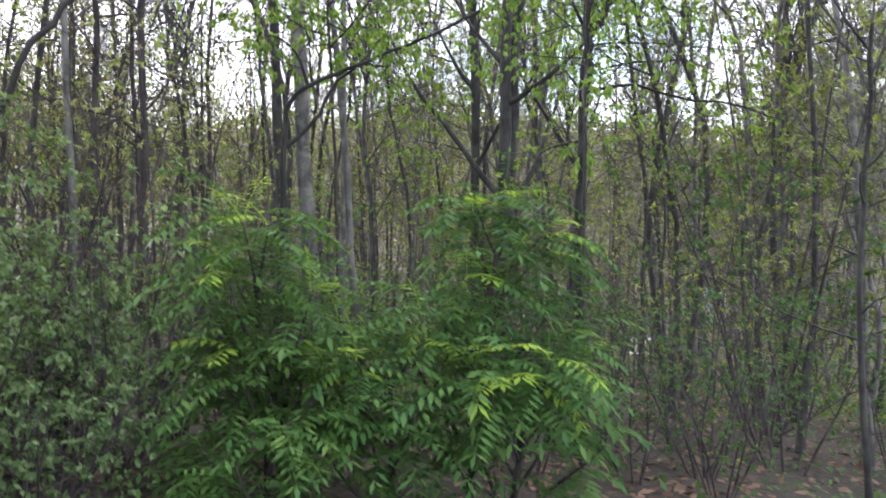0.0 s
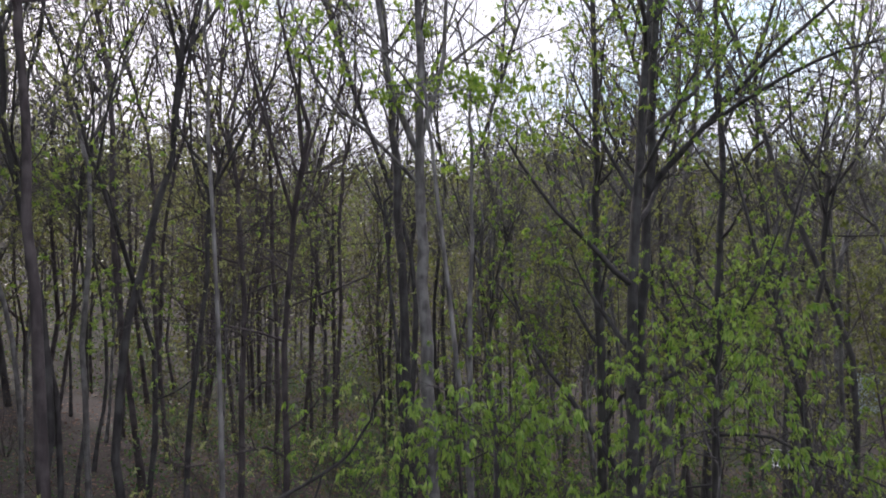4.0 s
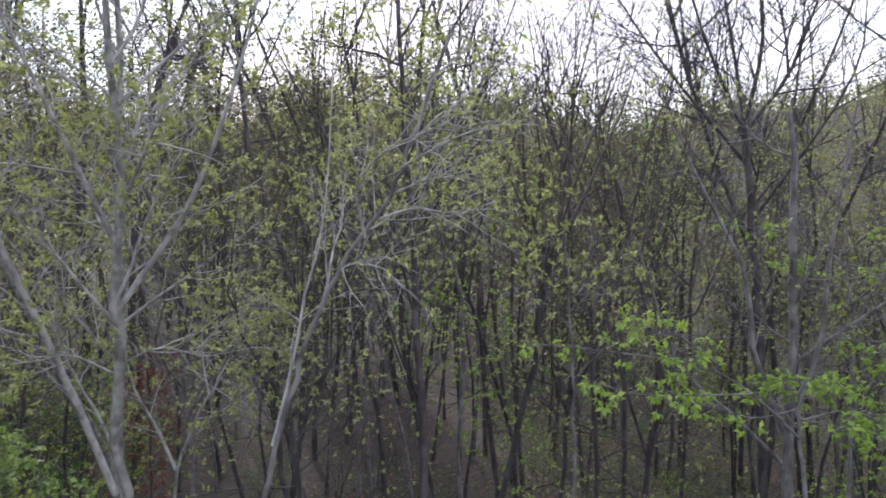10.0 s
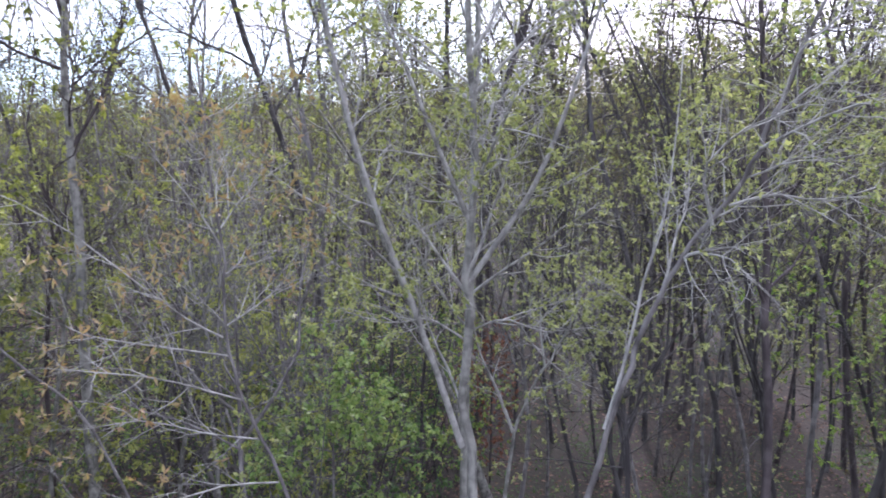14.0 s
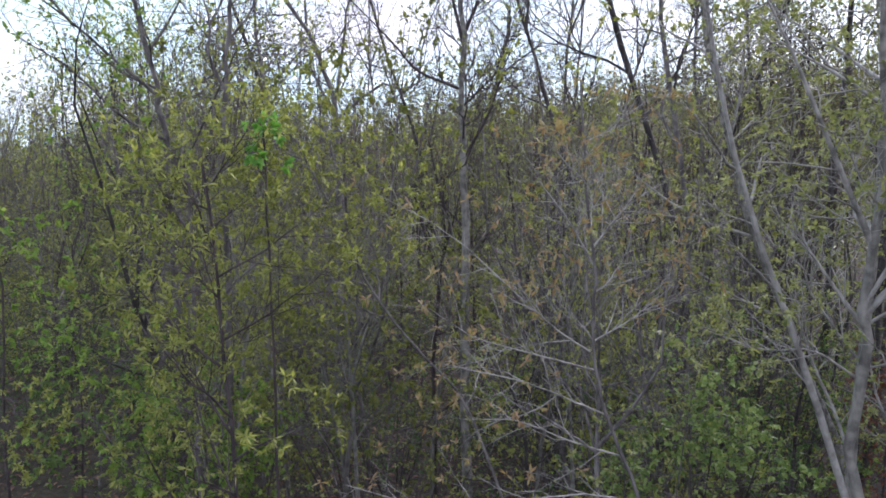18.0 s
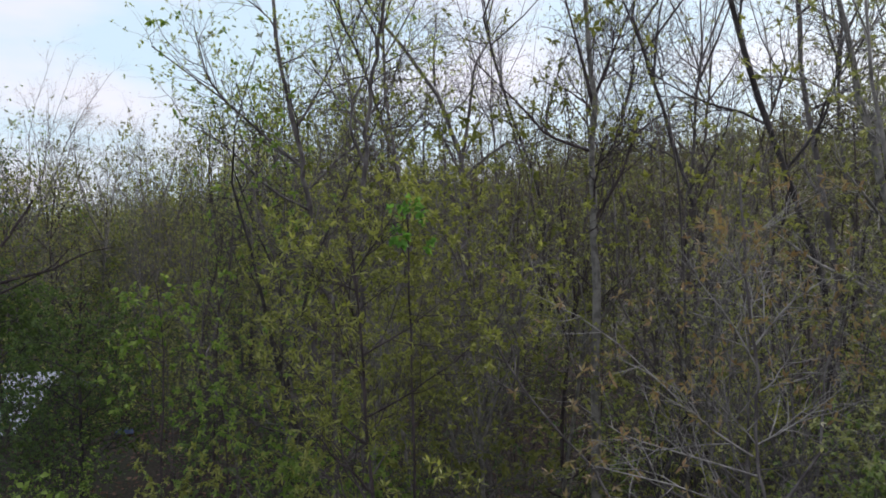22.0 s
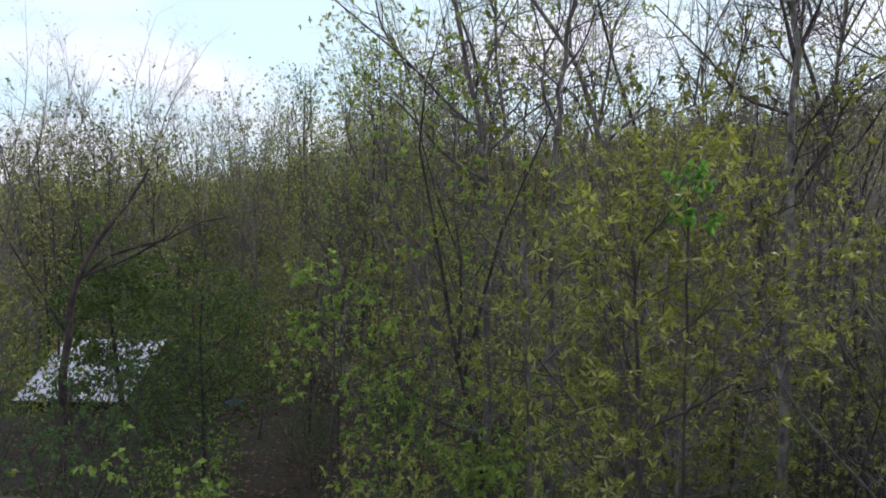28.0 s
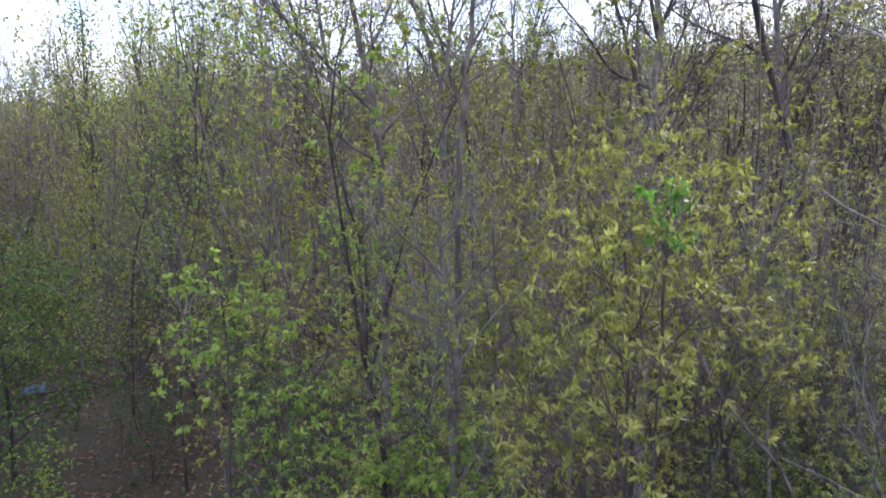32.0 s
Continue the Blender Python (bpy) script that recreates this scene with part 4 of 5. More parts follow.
hero(33, "tree", [(-22.72, -7.78, 3.30), (-22.74, -7.72, 4.80), (-22.85, -7.38, 6.63), (-23.00, -6.83, 7.86), (-23.19, -6.10, 8.66), (-23.32, -5.51, 9.74)], 0.14, 0.03,
     (6, 0.55, 0.98, 60, 1.8, 0.3, 0.14, 0.02), (9, 46, 1.0, 0.15, 0.15, 0.011), (7, 46, 0.45, 0.1, 0.14, 0.006), "tuft", BARK_BROWN, LEAF_YELLOW, "dark tree with long level limbs and thin yellow-green leaf",
     forks=[(0.06, [(-22.85, -7.38, 6.63), (-23.00, -6.86, 7.12), (-23.12, -6.37, 7.48), (-23.36, -5.31, 7.57), (-23.48, -4.71, 7.96), (-23.58, -4.10, 8.25), (-23.67, -3.42, 8.36)]),
            (0.05, [(-22.86, -7.32, 6.74), (-23.20, -6.06, 7.23), (-23.41, -5.06, 7.80), (-23.52, -4.46, 8.55)]),
            (0.04, [(-22.76, -7.65, 5.23), (-22.56, -8.27, 6.57), (-22.35, -8.86, 7.86), (-22.17, -9.31, 9.10)]),
            (0.03, [(-22.90, -7.21, 7.06), (-22.89, -7.25, 8.28), (-22.79, -7.55, 9.56)])])
for seed, x, y, top in ((34, -19.4, -3.8, 7.0),):
    hero(seed, "tree", [(x, y, 2.4), (x, y + 0.05, 4.0), (x + 0.1, y, 5.5), (x + 0.1, y + 0.1, top)], 0.06, 0.015,
         (26, 0.3, 0.98, 66, 2.2, 0.1, 0.1, 0.025), (8, 46, 0.9, -0.1, 0.12, 0.012), (6, 46, 0.4, -0.2, 0.12, 0.006), "maple", BARK_DARK, LEAF_GREEN, "rounded fresh green leafy tree before the house")
# a leafy crown hanging over the upper edge of the metal roof
hero(45, "tree", [(-26.05, -7.05, 2.6), (-26.0, -7.15, 4.0), (-26.0, -7.3, 5.6), (-26.0, -7.4, 7.3)], 0.09, 0.02,
     (26, 0.42, 0.98, 76, 2.3, -0.05, 0.12, 0.025), (8, 46, 0.9, -0.15, 0.12, 0.011), (6, 46, 0.4, -0.2, 0.12, 0.006), "canopy", BARK_DARK, LEAF_GREEN, "rounded dark green tree overhanging the metal roof", leaf_at=(0.7, 1.0), flat=0.7)


# ---- the wood around: templates and their copies ----
def template(seed, height, r0, limbs, sub, twig, leaf, bark_mat, leaf_mat, label, name="tree", category="tree", leaf_at=(1.0,), forks=4, crotch=0.5, reach=0.17):
    """A forest tree whose stem divides into a few ascending, uneven limbs."""
    rng = np.random.default_rng(seed)
    lean = rng.normal(0, 0.05, 2) * height
    bow = rng.normal(0, 0.025, 2) * height
    top = height * (crotch + 0.12)
    stem = np.array([(0, 0, -0.25), (bow[0], bow[1], top * 0.4), (lean[0] * 0.5 - bow[0], lean[1] * 0.5, top * 0.75), (lean[0], lean[1], top)])
    arms = []
    for k in range(forks):
        u = 1.0 - 0.62 * k / max(forks - 1, 1) * rng.uniform(0.6, 1.1)
        base = stem[2] * (1 - u) + stem[3] * u
        turn = 2.4 * k + rng.uniform(-0.5, 0.5)
        way = np.array([math.cos(turn), math.sin(turn), 0.0])
        rise = height * rng.uniform(0.86, 1.04) - base[2]
        out = height * reach * rng.uniform(0.55, 1.25) * (0.45 if k == 0 else 1.0)
        kink = rng.normal(0, 0.022, (3, 3)) * height
        arms.append((r0 * rng.uniform(0.24, 0.38), [base, base + way * out * 0.4 + (0, 0, rise * 0.3) + kink[0], base + way * out * 0.72 + (0, 0, rise * 0.62) + kink[1], base + way * out + (0, 0, rise) + kink[2]]))
    return build_tree(name, rng, [tuple(q) for q in stem], r0 * 0.68, r0 * 0.36, limbs, sub, twig, leaf, bark_mat, leaf_mat, label, "trees of the wood" if category == "tree" else "undergrowth", False, (7, 5, 3, 3), (6, 4, 2), leaf_at, category, forks=arms, fork_tip=0.1)


BG = (6, 48, 0.42, 0.1, 0.15, 0.005)
TOP = (8, 46, 0.6, 0.12, 0.15, 0.0075)
TALL = [
    template(101, 16, 0.095, (5, 0.5, 0.97, 55, 2.4, 0.4, 0.15, 0.03), (11, 40, 1.5, 0.3, 0.15, 0.014), TOP, "fine", BARK_DARK, LEAF_OLIVE, DARK, forks=5),
    template(102, 15, 0.085, (5, 0.45, 0.97, 58, 2.4, 0.4, 0.15, 0.03), (11, 42, 1.4, 0.3, 0.15, 0.014), TOP, "fine", BARK_DARK, LEAF_YELLOW, DARK, forks=4),
    template(103, 17, 0.10, (5, 0.5, 0.97, 52, 2.8, 0.4, 0.15, 0.035), (11, 40, 1.6, 0.3, 0.15, 0.015), TOP, "fine", BARK_BROWN, LEAF_OLIVE, "tall brown-barked forest tree with thin spring foliage", forks=5),
    template(104, 14, 0.085, (6, 0.4, 0.97, 58, 2.2, 0.4, 0.16, 0.03), (11, 42, 1.3, 0.25, 0.16, 0.012), TOP, "fine", BARK_ASH, LEAF_TAN, GREY, forks=5),
]
MID = [
    template(111, 11, 0.075, (9, 0.3, 0.97, 66, 1.9, 0.22, 0.17, 0.02), (9, 48, 1.0, 0.15, 0.17, 0.009), BG, "sparse", BARK_ASH, LEAF_YELLOW, "slim forest tree with yellow-green young leaves"),
    template(112, 10, 0.07, (10, 0.3, 0.97, 66, 1.9, 0.22, 0.17, 0.02), (10, 48, 1.0, 0.15, 0.17, 0.009), BG, "bud", BARK_BROWN, LEAF_OLIVE, "slim forest tree with a haze of bare brown twigs"),
    template(113, 10.5, 0.075, (9, 0.3, 0.97, 68, 2.0, 0.2, 0.17, 0.02), (9, 48, 1.0, 0.15, 0.17, 0.009), BG, "tuft", BARK_ASH, LEAF_OLIVE, "slim forest tree with olive young leaf tufts", forks=5),
    template(114, 9.5, 0.07, (9, 0.25, 0.97, 68, 1.9, 0.16, 0.17, 0.02), (9, 48, 0.9, 0.15, 0.17, 0.009), BG, "star", BARK_DARK, LEAF_YELLOW, "slim forest tree with dense yellow-green leaves"),
    template(115, 9.0, 0.07, (10, 0.25, 0.97, 70, 2.0, 0.14, 0.17, 0.02), (9, 48, 0.9, 0.1, 0.17, 0.009), BG, "full", BARK_DARK, LEAF_BRIGHT, "slim forest tree with fresh green leaves"),
    template(116, 9.0, 0.065, (14, 0.2, 0.98, 68, 1.9, 0.18, 0.17, 0.018), (11, 50, 0.9, 0.12, 0.17, 0.008), BG, "clump", BARK_ASH, LEAF_YELLOW, "bushy young forest tree in yellow-green leaf", forks=6, crotch=0.35),
    template(117, 8.5, 0.065, (14, 0.2, 0.98, 70, 2.0, 0.14, 0.17, 0.018), (11, 50, 0.9, 0.08, 0.17, 0.008), BG, "clump", BARK_ASH, LEAF_MOSS, "bushy young forest tree in mid-green leaf", forks=6, crotch=0.35),
    template(118, 12, 0.10, (5, 0.82, 0.98, 62, 2.0, 0.25, 0.17, 0.02), (11, 46, 1.1, 0.15, 0.17, 0.009), BG, "tuft", BARK_DARK, LEAF_OLIVE, "straight dark forest tree with a high crown of olive leaf tufts", forks=5, crotch=0.58),
    template(119, 11.5, 0.085, (5, 0.82, 0.98, 62, 2.0, 0.25, 0.17, 0.02), (12, 46, 1.1, 0.15, 0.17, 0.009), BG, "bud", BARK_ASH, LEAF_OLIVE, "straight grey forest tree with a high crown of bare twigs", forks=5, crotch=0.56),
    template(120, 11, 0.085, (6, 0.8, 0.98, 60, 1.6, 0.25, 0.17, 0.016), (10, 46, 0.9, 0.15, 0.17, 0.008), BG, "sparse", BARK_GREY, LEAF_YELLOW, "slim pale-barked forest tree with a thin yellow-green crown", forks=4, crotch=0.55),
]


def shrub(seed, height, stems, leaf, bark_mat, leaf_mat, label, spread=0.35):
    """A thicket plant: several stems from one root, with side shoots and twigs."""
    rng = np.random.default_rng(seed)
    K = 7
    P0 = np.zeros((stems, K, 3))
    turn = np.arange(stems) * 2.4
    d = unit(np.stack([np.cos(turn) * spread, np.sin(turn) * spread, np.ones(stems)], -1))
    P0[:, 0, :2] = d[:, :2] * 0.25
    P0[:, 0, 2] = -0.2
    L = height * rng.uniform(0.6, 1.1, stems)
    for k in range(1, K):
        d = unit(d + rng.normal(0, 0.09, d.shape) + np.array([0, 0, 0.04]))
        P0[:, k] = P0[:, k - 1] + d * (L / (K - 1))[:, None]
    R0 = np.linspace(1, 0.25, K)[None] * (0.004 * height + 0.004)
    R0 = np.repeat(R0, stems, 0)
    P1, R1, w1 = sprout(rng, P0, R0, 9, 0.15, 1.0, 48, height * 0.24, 4, 0.3, 0.15, 0.008)
    P2, R2, w2 = sprout(rng, P1, R1, 6, 0.15, 1.0, 48, height * 0.09 + 0.1, 2, 0.1, 0.12, 0.0045, fade=0.3)
    ob = thing("shrub", Matrix.Identity(4), label, "shrub", "undergrowth")
    for j in range(stems):
        m1 = w1 == j
        m2 = m1[w2]
        part("stem", join([tubes(P0[j:j + 1], R0[j:j + 1], 4), tubes(P1[m1], R1[m1], 3), tubes(P2[m2], R2[m2], 3)]), bark_mat, ob)
    part("crown", leafage(rng, LEAVES[leaf], P2, (0.6, 1.0) if leaf in ("full", "maple") else (1.0,)), leaf_mat, ob)
    return ob


LOW = [
    shrub(121, 3.6, 6, "full", BARK_BROWN, LEAF_DEEP, "deep green leafy shrub in the undergrowth", 0.45),
    shrub(122, 3.4, 6, "maple", BARK_BROWN, LEAF_BRIGHT, "bright green leafy shrub in the undergrowth", 0.45),
    shrub(123, 5.5, 8, "bud", BARK_BROWN, LEAF_TAN, "bare brown twiggy shrub in the undergrowth"),
    shrub(124, 4.6, 7, "tuft", BARK_BROWN, LEAF_OLIVE, "twiggy shrub with pale olive leaf tufts"),
    shrub(125, 4.6, 7, "star", BARK_BROWN, LEAF_YELLOW, "shrub with yellow-green leaf stars"),
]


def scatter(seed, count, near, far, heads, gap, taken, even=0.5):
    """Random places in a ring sector with a least distance between them."""
    rng = np.random.default_rng(seed)
    out, tries = [], 0
    while len(out) < count and tries < count * 60:
        tries += 1
        h, r = radians(rng.uniform(*heads)), near + (far - near) * rng.random() ** even
        x, y = -math.sin(h) * r, math.cos(h) * r
        if all((x - u) ** 2 + (y - w) ** 2 > gap * gap for u, w in taken):
            taken.append((x, y))
            out.append((x, y, rng.uniform(0.8, 1.2), rng.uniform(0, 360), rng.random()))
    return out


def settle(x, y, s, turn):
    return pose(x, y, on_ground(x, y), 0, 0, turn) @ Matrix.Scale(s, 4)


def plant(templates, places, zones, heights=None, own_size=False):
    """zones: (heading up to, weights of the templates)."""
    used = set()
    for x, y, s, turn, u in places:
        head = math.degrees(math.atan2(-x, y))
        weights = next(w for top, w in zones if head <= top)
        k = 0
        while u > sum(weights[:k + 1]) and k < len(templates) - 1:
            k += 1
        ob = templates[k]
        if heights:
            far = math.hypot(x, y)
            top = 7.4 + 0.13 * far + (s - 1) * (3 if head > 48 else 6) + (0.6 + 0.04 * far if -14 < head < 34 and k == 1 else 1.0 if 48 < head < 88 else 0)
            s = min(max((top - on_ground(x, y)) / heights[k], 0.5), 1.3)
        elif head < 48:
            s *= 1.27
        if k in used:
            copy_thing(ob, settle(x, y, s / ob.scale[0] if own_size else s, turn))
        else:
            used.add(k)
            ob.matrix_world = settle(x, y, s, turn)
    for k, ob in enumerate(templates):
        if k not in used:
            ob.matrix_world = settle(-30 - 3 * k, 30, 1, 0)


GAP = [(-math.sin(radians(a)) * r, math.cos(radians(a)) * r) for a in (98, 101, 104) for r in (11, 13, 15, 17, 19, 21, 23, 25)]
CLEAR = [(-10.5 - 0.8 * i, -4.2 + 0.8 * j) for i in range(15) for j in range(5)]
TAKEN = GAP + [(-13.0 - 1.2 * i, -3.6 + 1.2 * j) for i in range(8) for j in range(3)] + [(-26 - i, -8 + j) for i in range(0, 12, 2) for j in range(-6, 8, 2)]
def open_sky(place):
    """Few tall trees stand close on the western side."""
    x, y = place[:2]
    head, far = math.degrees(math.atan2(-x, y)), math.hypot(x, y)
    return not (60 < head < 86 and far < 27)


def glimpse(place):
    """Narrow gaps in the wood through which the hut and the bench show."""
    x, y = place[:2]
    return any(abs(x * v - y * u) < 0.6 and x * u + y * v > 3 for u, v in ((0.781, 0.625), (0.724, 0.690)))


def pale_trunk_seen(place):
    """Nothing low stands between the clearing's edge and the pale trunk in the west."""
    x, y = place[:2]
    u, v = (x + 2.2) * -0.745 + (y + 2.3) * 0.667, (x + 2.2) * 0.667 + (y + 2.3) * 0.745
    return 1 < u < 11.5 and abs(v) < 0.9


def shaded_glade(place):
    """The wood is open under the tall trees to the north-east."""
    x, y = place[:2]
    return -46 < math.degrees(math.atan2(-x, y)) < -16 and math.hypot(x, y) < 14 and place[4] < 0.65


def thinned_out(place):
    """The wood by the first climb is open, with few low crowns; to the north it is a little thinner too."""
    x, y, s = place[:3]
    head, far = math.degrees(math.atan2(-x, y)), math.hypot(x, y)
    return -66 < head < -4 and far < 24 and s < 1.0 or -4 <= head < 34 and s < 0.9


def low_thicket(place):
    """Undergrowth stays knee to head high from the east round to the north."""
    x, y, s = place[:3]
    return (x, y, s * (0.58 if math.degrees(math.atan2(-x, y)) < -12 else 0.38 if math.degrees(math.atan2(-x, y)) < 34 else 1.0)) + tuple(place[3:])


plant(TALL, [q for q in scatter(7, 50, 16, 45, (-66, 84), 3.0, TAKEN, 0.7) if open_sky(q)] + scatter(17, 8, 17, 32, (-14, 44), 2.4, TAKEN) + scatter(18, 15, 17, 36, (-58, 6), 2.4, TAKEN), [(42, (0.3, 0.25, 0.25, 0.2)), (200, (0.5, 0.1, 0.0, 0.4))])
plant(MID, [q for q in scatter(8, 118, 9.0, 32, (-64, 88), 1.5, TAKEN, 0.85) if math.hypot(q[0] - 8.1, q[1] - 5.9) > 1 and not shaded_glade(q) and not glimpse(q) and not pale_trunk_seen(q) and not thinned_out(q)] + scatter(9, 24, 15, 44, (86, 116), 2.2, TAKEN) + scatter(33, 22, 15, 34, (-62, -8), 1.7, TAKEN) + scatter(32, 26, 18, 34, (78, 95), 1.6, TAKEN),
      [(-14, (0.1, 0.08, 0.18, 0.02, 0.06, 0.0, 0.04, 0.32, 0.2)), (3, (0.05, 0.6, 0.26, 0.02, 0.02, 0.0, 0.0, 0.05)), (36, (0.0, 0.03, 0.05, 0.0, 0.0, 0.0, 0.0, 0.5, 0.42)), (52, (0.25, 0.2, 0.35, 0.05, 0.0, 0.1, 0.05)), (84, (0.1, 0.15, 0.12, 0.1, 0.03, 0.28, 0.22)), (200, (0.08, 0.04, 0.08, 0.08, 0.1, 0.3, 0.32))], (11.5, 10.5, 11, 10, 9.5, 9.2, 8.7, 12.3, 11.8, 11.2))
def floor_seen(place):
    """The brown floor lies open between the trunks to the north."""
    x, y = place[:2]
    return not (3 < math.degrees(math.atan2(-x, y)) < 34 and math.hypot(x, y) > 8 and place[4] > 0.5)


plant(LOW, [low_thicket(q) for q in scatter(10, 150, 7.0, 26, (-66, 114), 1.0, GAP + CLEAR + [(-11.7 + i, -4.9 + j) for i in (-1.5, 0, 1.5) for j in (-3, -1.5, 0, 1)], 0.9) if floor_seen(q) and not glimpse(q) and not pale_trunk_seen(q)],
      [(-14, (0.52, 0.22, 0.18, 0.03, 0.05)), (32, (0.28, 0.08, 0.48, 0.16, 0.0)), (52, (0.35, 0.15, 0.2, 0.25, 0.05)), (84, (0.35, 0.2, 0.1, 0.1, 0.25)), (200, (0.5, 0.2, 0.1, 0.1, 0.1))], own_size=True)


def near_shrub(k, x, y, s, turn):
    copy_thing(LOW[k], settle(x, y, s / LOW[k].scale[0], turn))


for x, y, s, turn, u in scatter(31, 30, 21, 36, (80, 100), 1.7, TAKEN):
    near_shrub((0, 0, 1, 4, 4, 3)[int(u * 6)], x, y, s, turn)


# ---- far woods, joined ----
def far_kind(rng, h, limbs, subs, per, size, coarse):
    P0 = np.stack([np.zeros(5), np.zeros(5), np.linspace(-0.3, h, 5)], -1)[None]
    P0[0, 1:, :2] += np.cumsum(rng.normal(0, 0.18, (4, 2)), 0)
    R0 = np.linspace(0.10, 0.02, 5)[None]
    P1, R1, _ = sprout(rng, P0, R0, limbs, 0.25, 0.98, 42, 3.4, 3 if coarse else 5, 0.8, 0.16, 0.035)
    P2, R2, _ = sprout(rng, P1, R1, subs, 0.2, 1, 42, 1.7, 2, 0.2, 0.12, 0.02)
    p, d, _, _ = along(np.repeat(P2, per, 0), rng.uniform(0.1, 1, len(P2) * per))
    return join([tubes(P0, R0, 3 if coarse else 5), tubes(P1, R1, 3), tubes(P2, R2, 3)]), blades(rng, p + rng.normal(0, 0.25, p.shape), d, 1, size, 0.6, 0.8, 0.2)


def far_woods():
    rng = np.random.default_rng(55)
    near = [far_kind(rng, h, 12, 6, 11, 0.19, False) for h in (13, 15, 12, 14)]
    rear = [far_kind(rng, h, 8, 4, 7, 0.42, True) for h in (13, 15, 12, 10)]
    wood, leaf = [], {k: [] for k in range(5)}
    for n in range(1250):
        if n < 410:
            h, r = rng.uniform(-68, 84), 27 + 46 * rng.random() ** 0.8
        elif n < 530:
            h, r = rng.uniform(80, 118), 34 + 80 * rng.random()
        else:
            h, r = rng.uniform(-70, 90), 74 + 185 * rng.random() ** 0.9
        x, y = -math.sin(radians(h)) * r, math.cos(radians(h)) * r
        if glimpse((x, y)) and r < 64:
            continue
        (v, f), (lv, lf) = (near if r < 80 else rear)[n % 4]
        t, s = rng.uniform(0, 6.3), rng.uniform(0.7, 1.15) * (rng.uniform(0.62, 0.9) if h > 95 else rng.uniform(0.8, 1.02) if h > 78 else 0.82 if h > 45 else 1.14 if h > -14 else 0.86)
        rot = np.array([[math.cos(t), math.sin(t), 0], [-math.sin(t), math.cos(t), 0], [0, 0, 1]]) * s
        off = np.array([x, y, on_ground(x, y)])
        wood.append((v @ rot + off, f))
        leaf[int(rng.integers(2)) if h < 80 else int(rng.integers(2, 5))].append((lv @ rot + off, lf))

    def cloud(N, heads, lo, hi, low, high, power, size, kinds=(0, 1, 2)):
        """Leaves of the crowns and the undergrowth between the far trunks, in clumps."""
        hd, r = np.radians(rng.uniform(*heads, N)), lo + (hi - lo) * rng.random(N) ** power
        x, y = -np.sin(hd) * r, np.cos(hd) * r
        clump = 0.5 + 0.5 * np.sin(x * 0.75 + 2 * np.sin(y * 0.23)) * np.sin(y * 0.7 + 2 * np.sin(x * 0.21))
        swell = 0.7 + 0.6 * np.sin(x * 0.13 + 1.3) * np.sin(y * 0.11 + 0.6)
        z = ground_height(x, y) + low + (high - low) * rng.random(N) * (0.3 + 0.7 * clump * clump) * swell
        p = np.stack([x, y, z], -1)
        tint = (clump * 2.2 + rng.random(N) * 1.2).astype(int) % 3
        for k in range(3):
            q = tint == k
            big = size * (0.35 + r[q] / 150)
            v, f = blades(rng, p[q], rng.normal(0, 1, (q.sum(), 3)), 1, 1.0, 0.6, 0.8, 0.2)
            v = (v.reshape(-1, 4, 3) - p[q][:, None]) * big[:, None, None] + p[q][:, None]
            leaf[kinds[k]].append((v.reshape(-1, 3), f))

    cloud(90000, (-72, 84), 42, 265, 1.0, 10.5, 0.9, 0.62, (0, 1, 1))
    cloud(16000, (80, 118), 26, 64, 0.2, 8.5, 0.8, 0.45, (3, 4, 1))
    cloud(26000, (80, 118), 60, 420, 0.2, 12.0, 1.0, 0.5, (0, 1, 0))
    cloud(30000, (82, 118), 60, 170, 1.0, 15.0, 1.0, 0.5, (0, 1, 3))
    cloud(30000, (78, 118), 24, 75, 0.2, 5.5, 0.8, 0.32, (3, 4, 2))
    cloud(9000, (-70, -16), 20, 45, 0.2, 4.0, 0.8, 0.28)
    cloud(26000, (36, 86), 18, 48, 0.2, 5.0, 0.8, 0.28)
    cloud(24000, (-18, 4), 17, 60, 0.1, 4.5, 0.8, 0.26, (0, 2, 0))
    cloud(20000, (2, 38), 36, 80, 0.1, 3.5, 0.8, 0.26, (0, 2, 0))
    ob = thing("far_woods", Matrix.Identity(4), "distant spring wood in thin olive and yellow-green leaf", "woods", kind="stuff")
    part("trunks", join(wood), BARK_BROWN, ob)
    # The first two leaf colours carry the shaded depth between far trunks.
    for k, m in enumerate((LEAF_SHADED_OLIVE, LEAF_SHADED_YOUNG, LEAF_DEEP, LEAF_OLIVE, LEAF_YELLOW)):
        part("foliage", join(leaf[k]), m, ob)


far_woods()


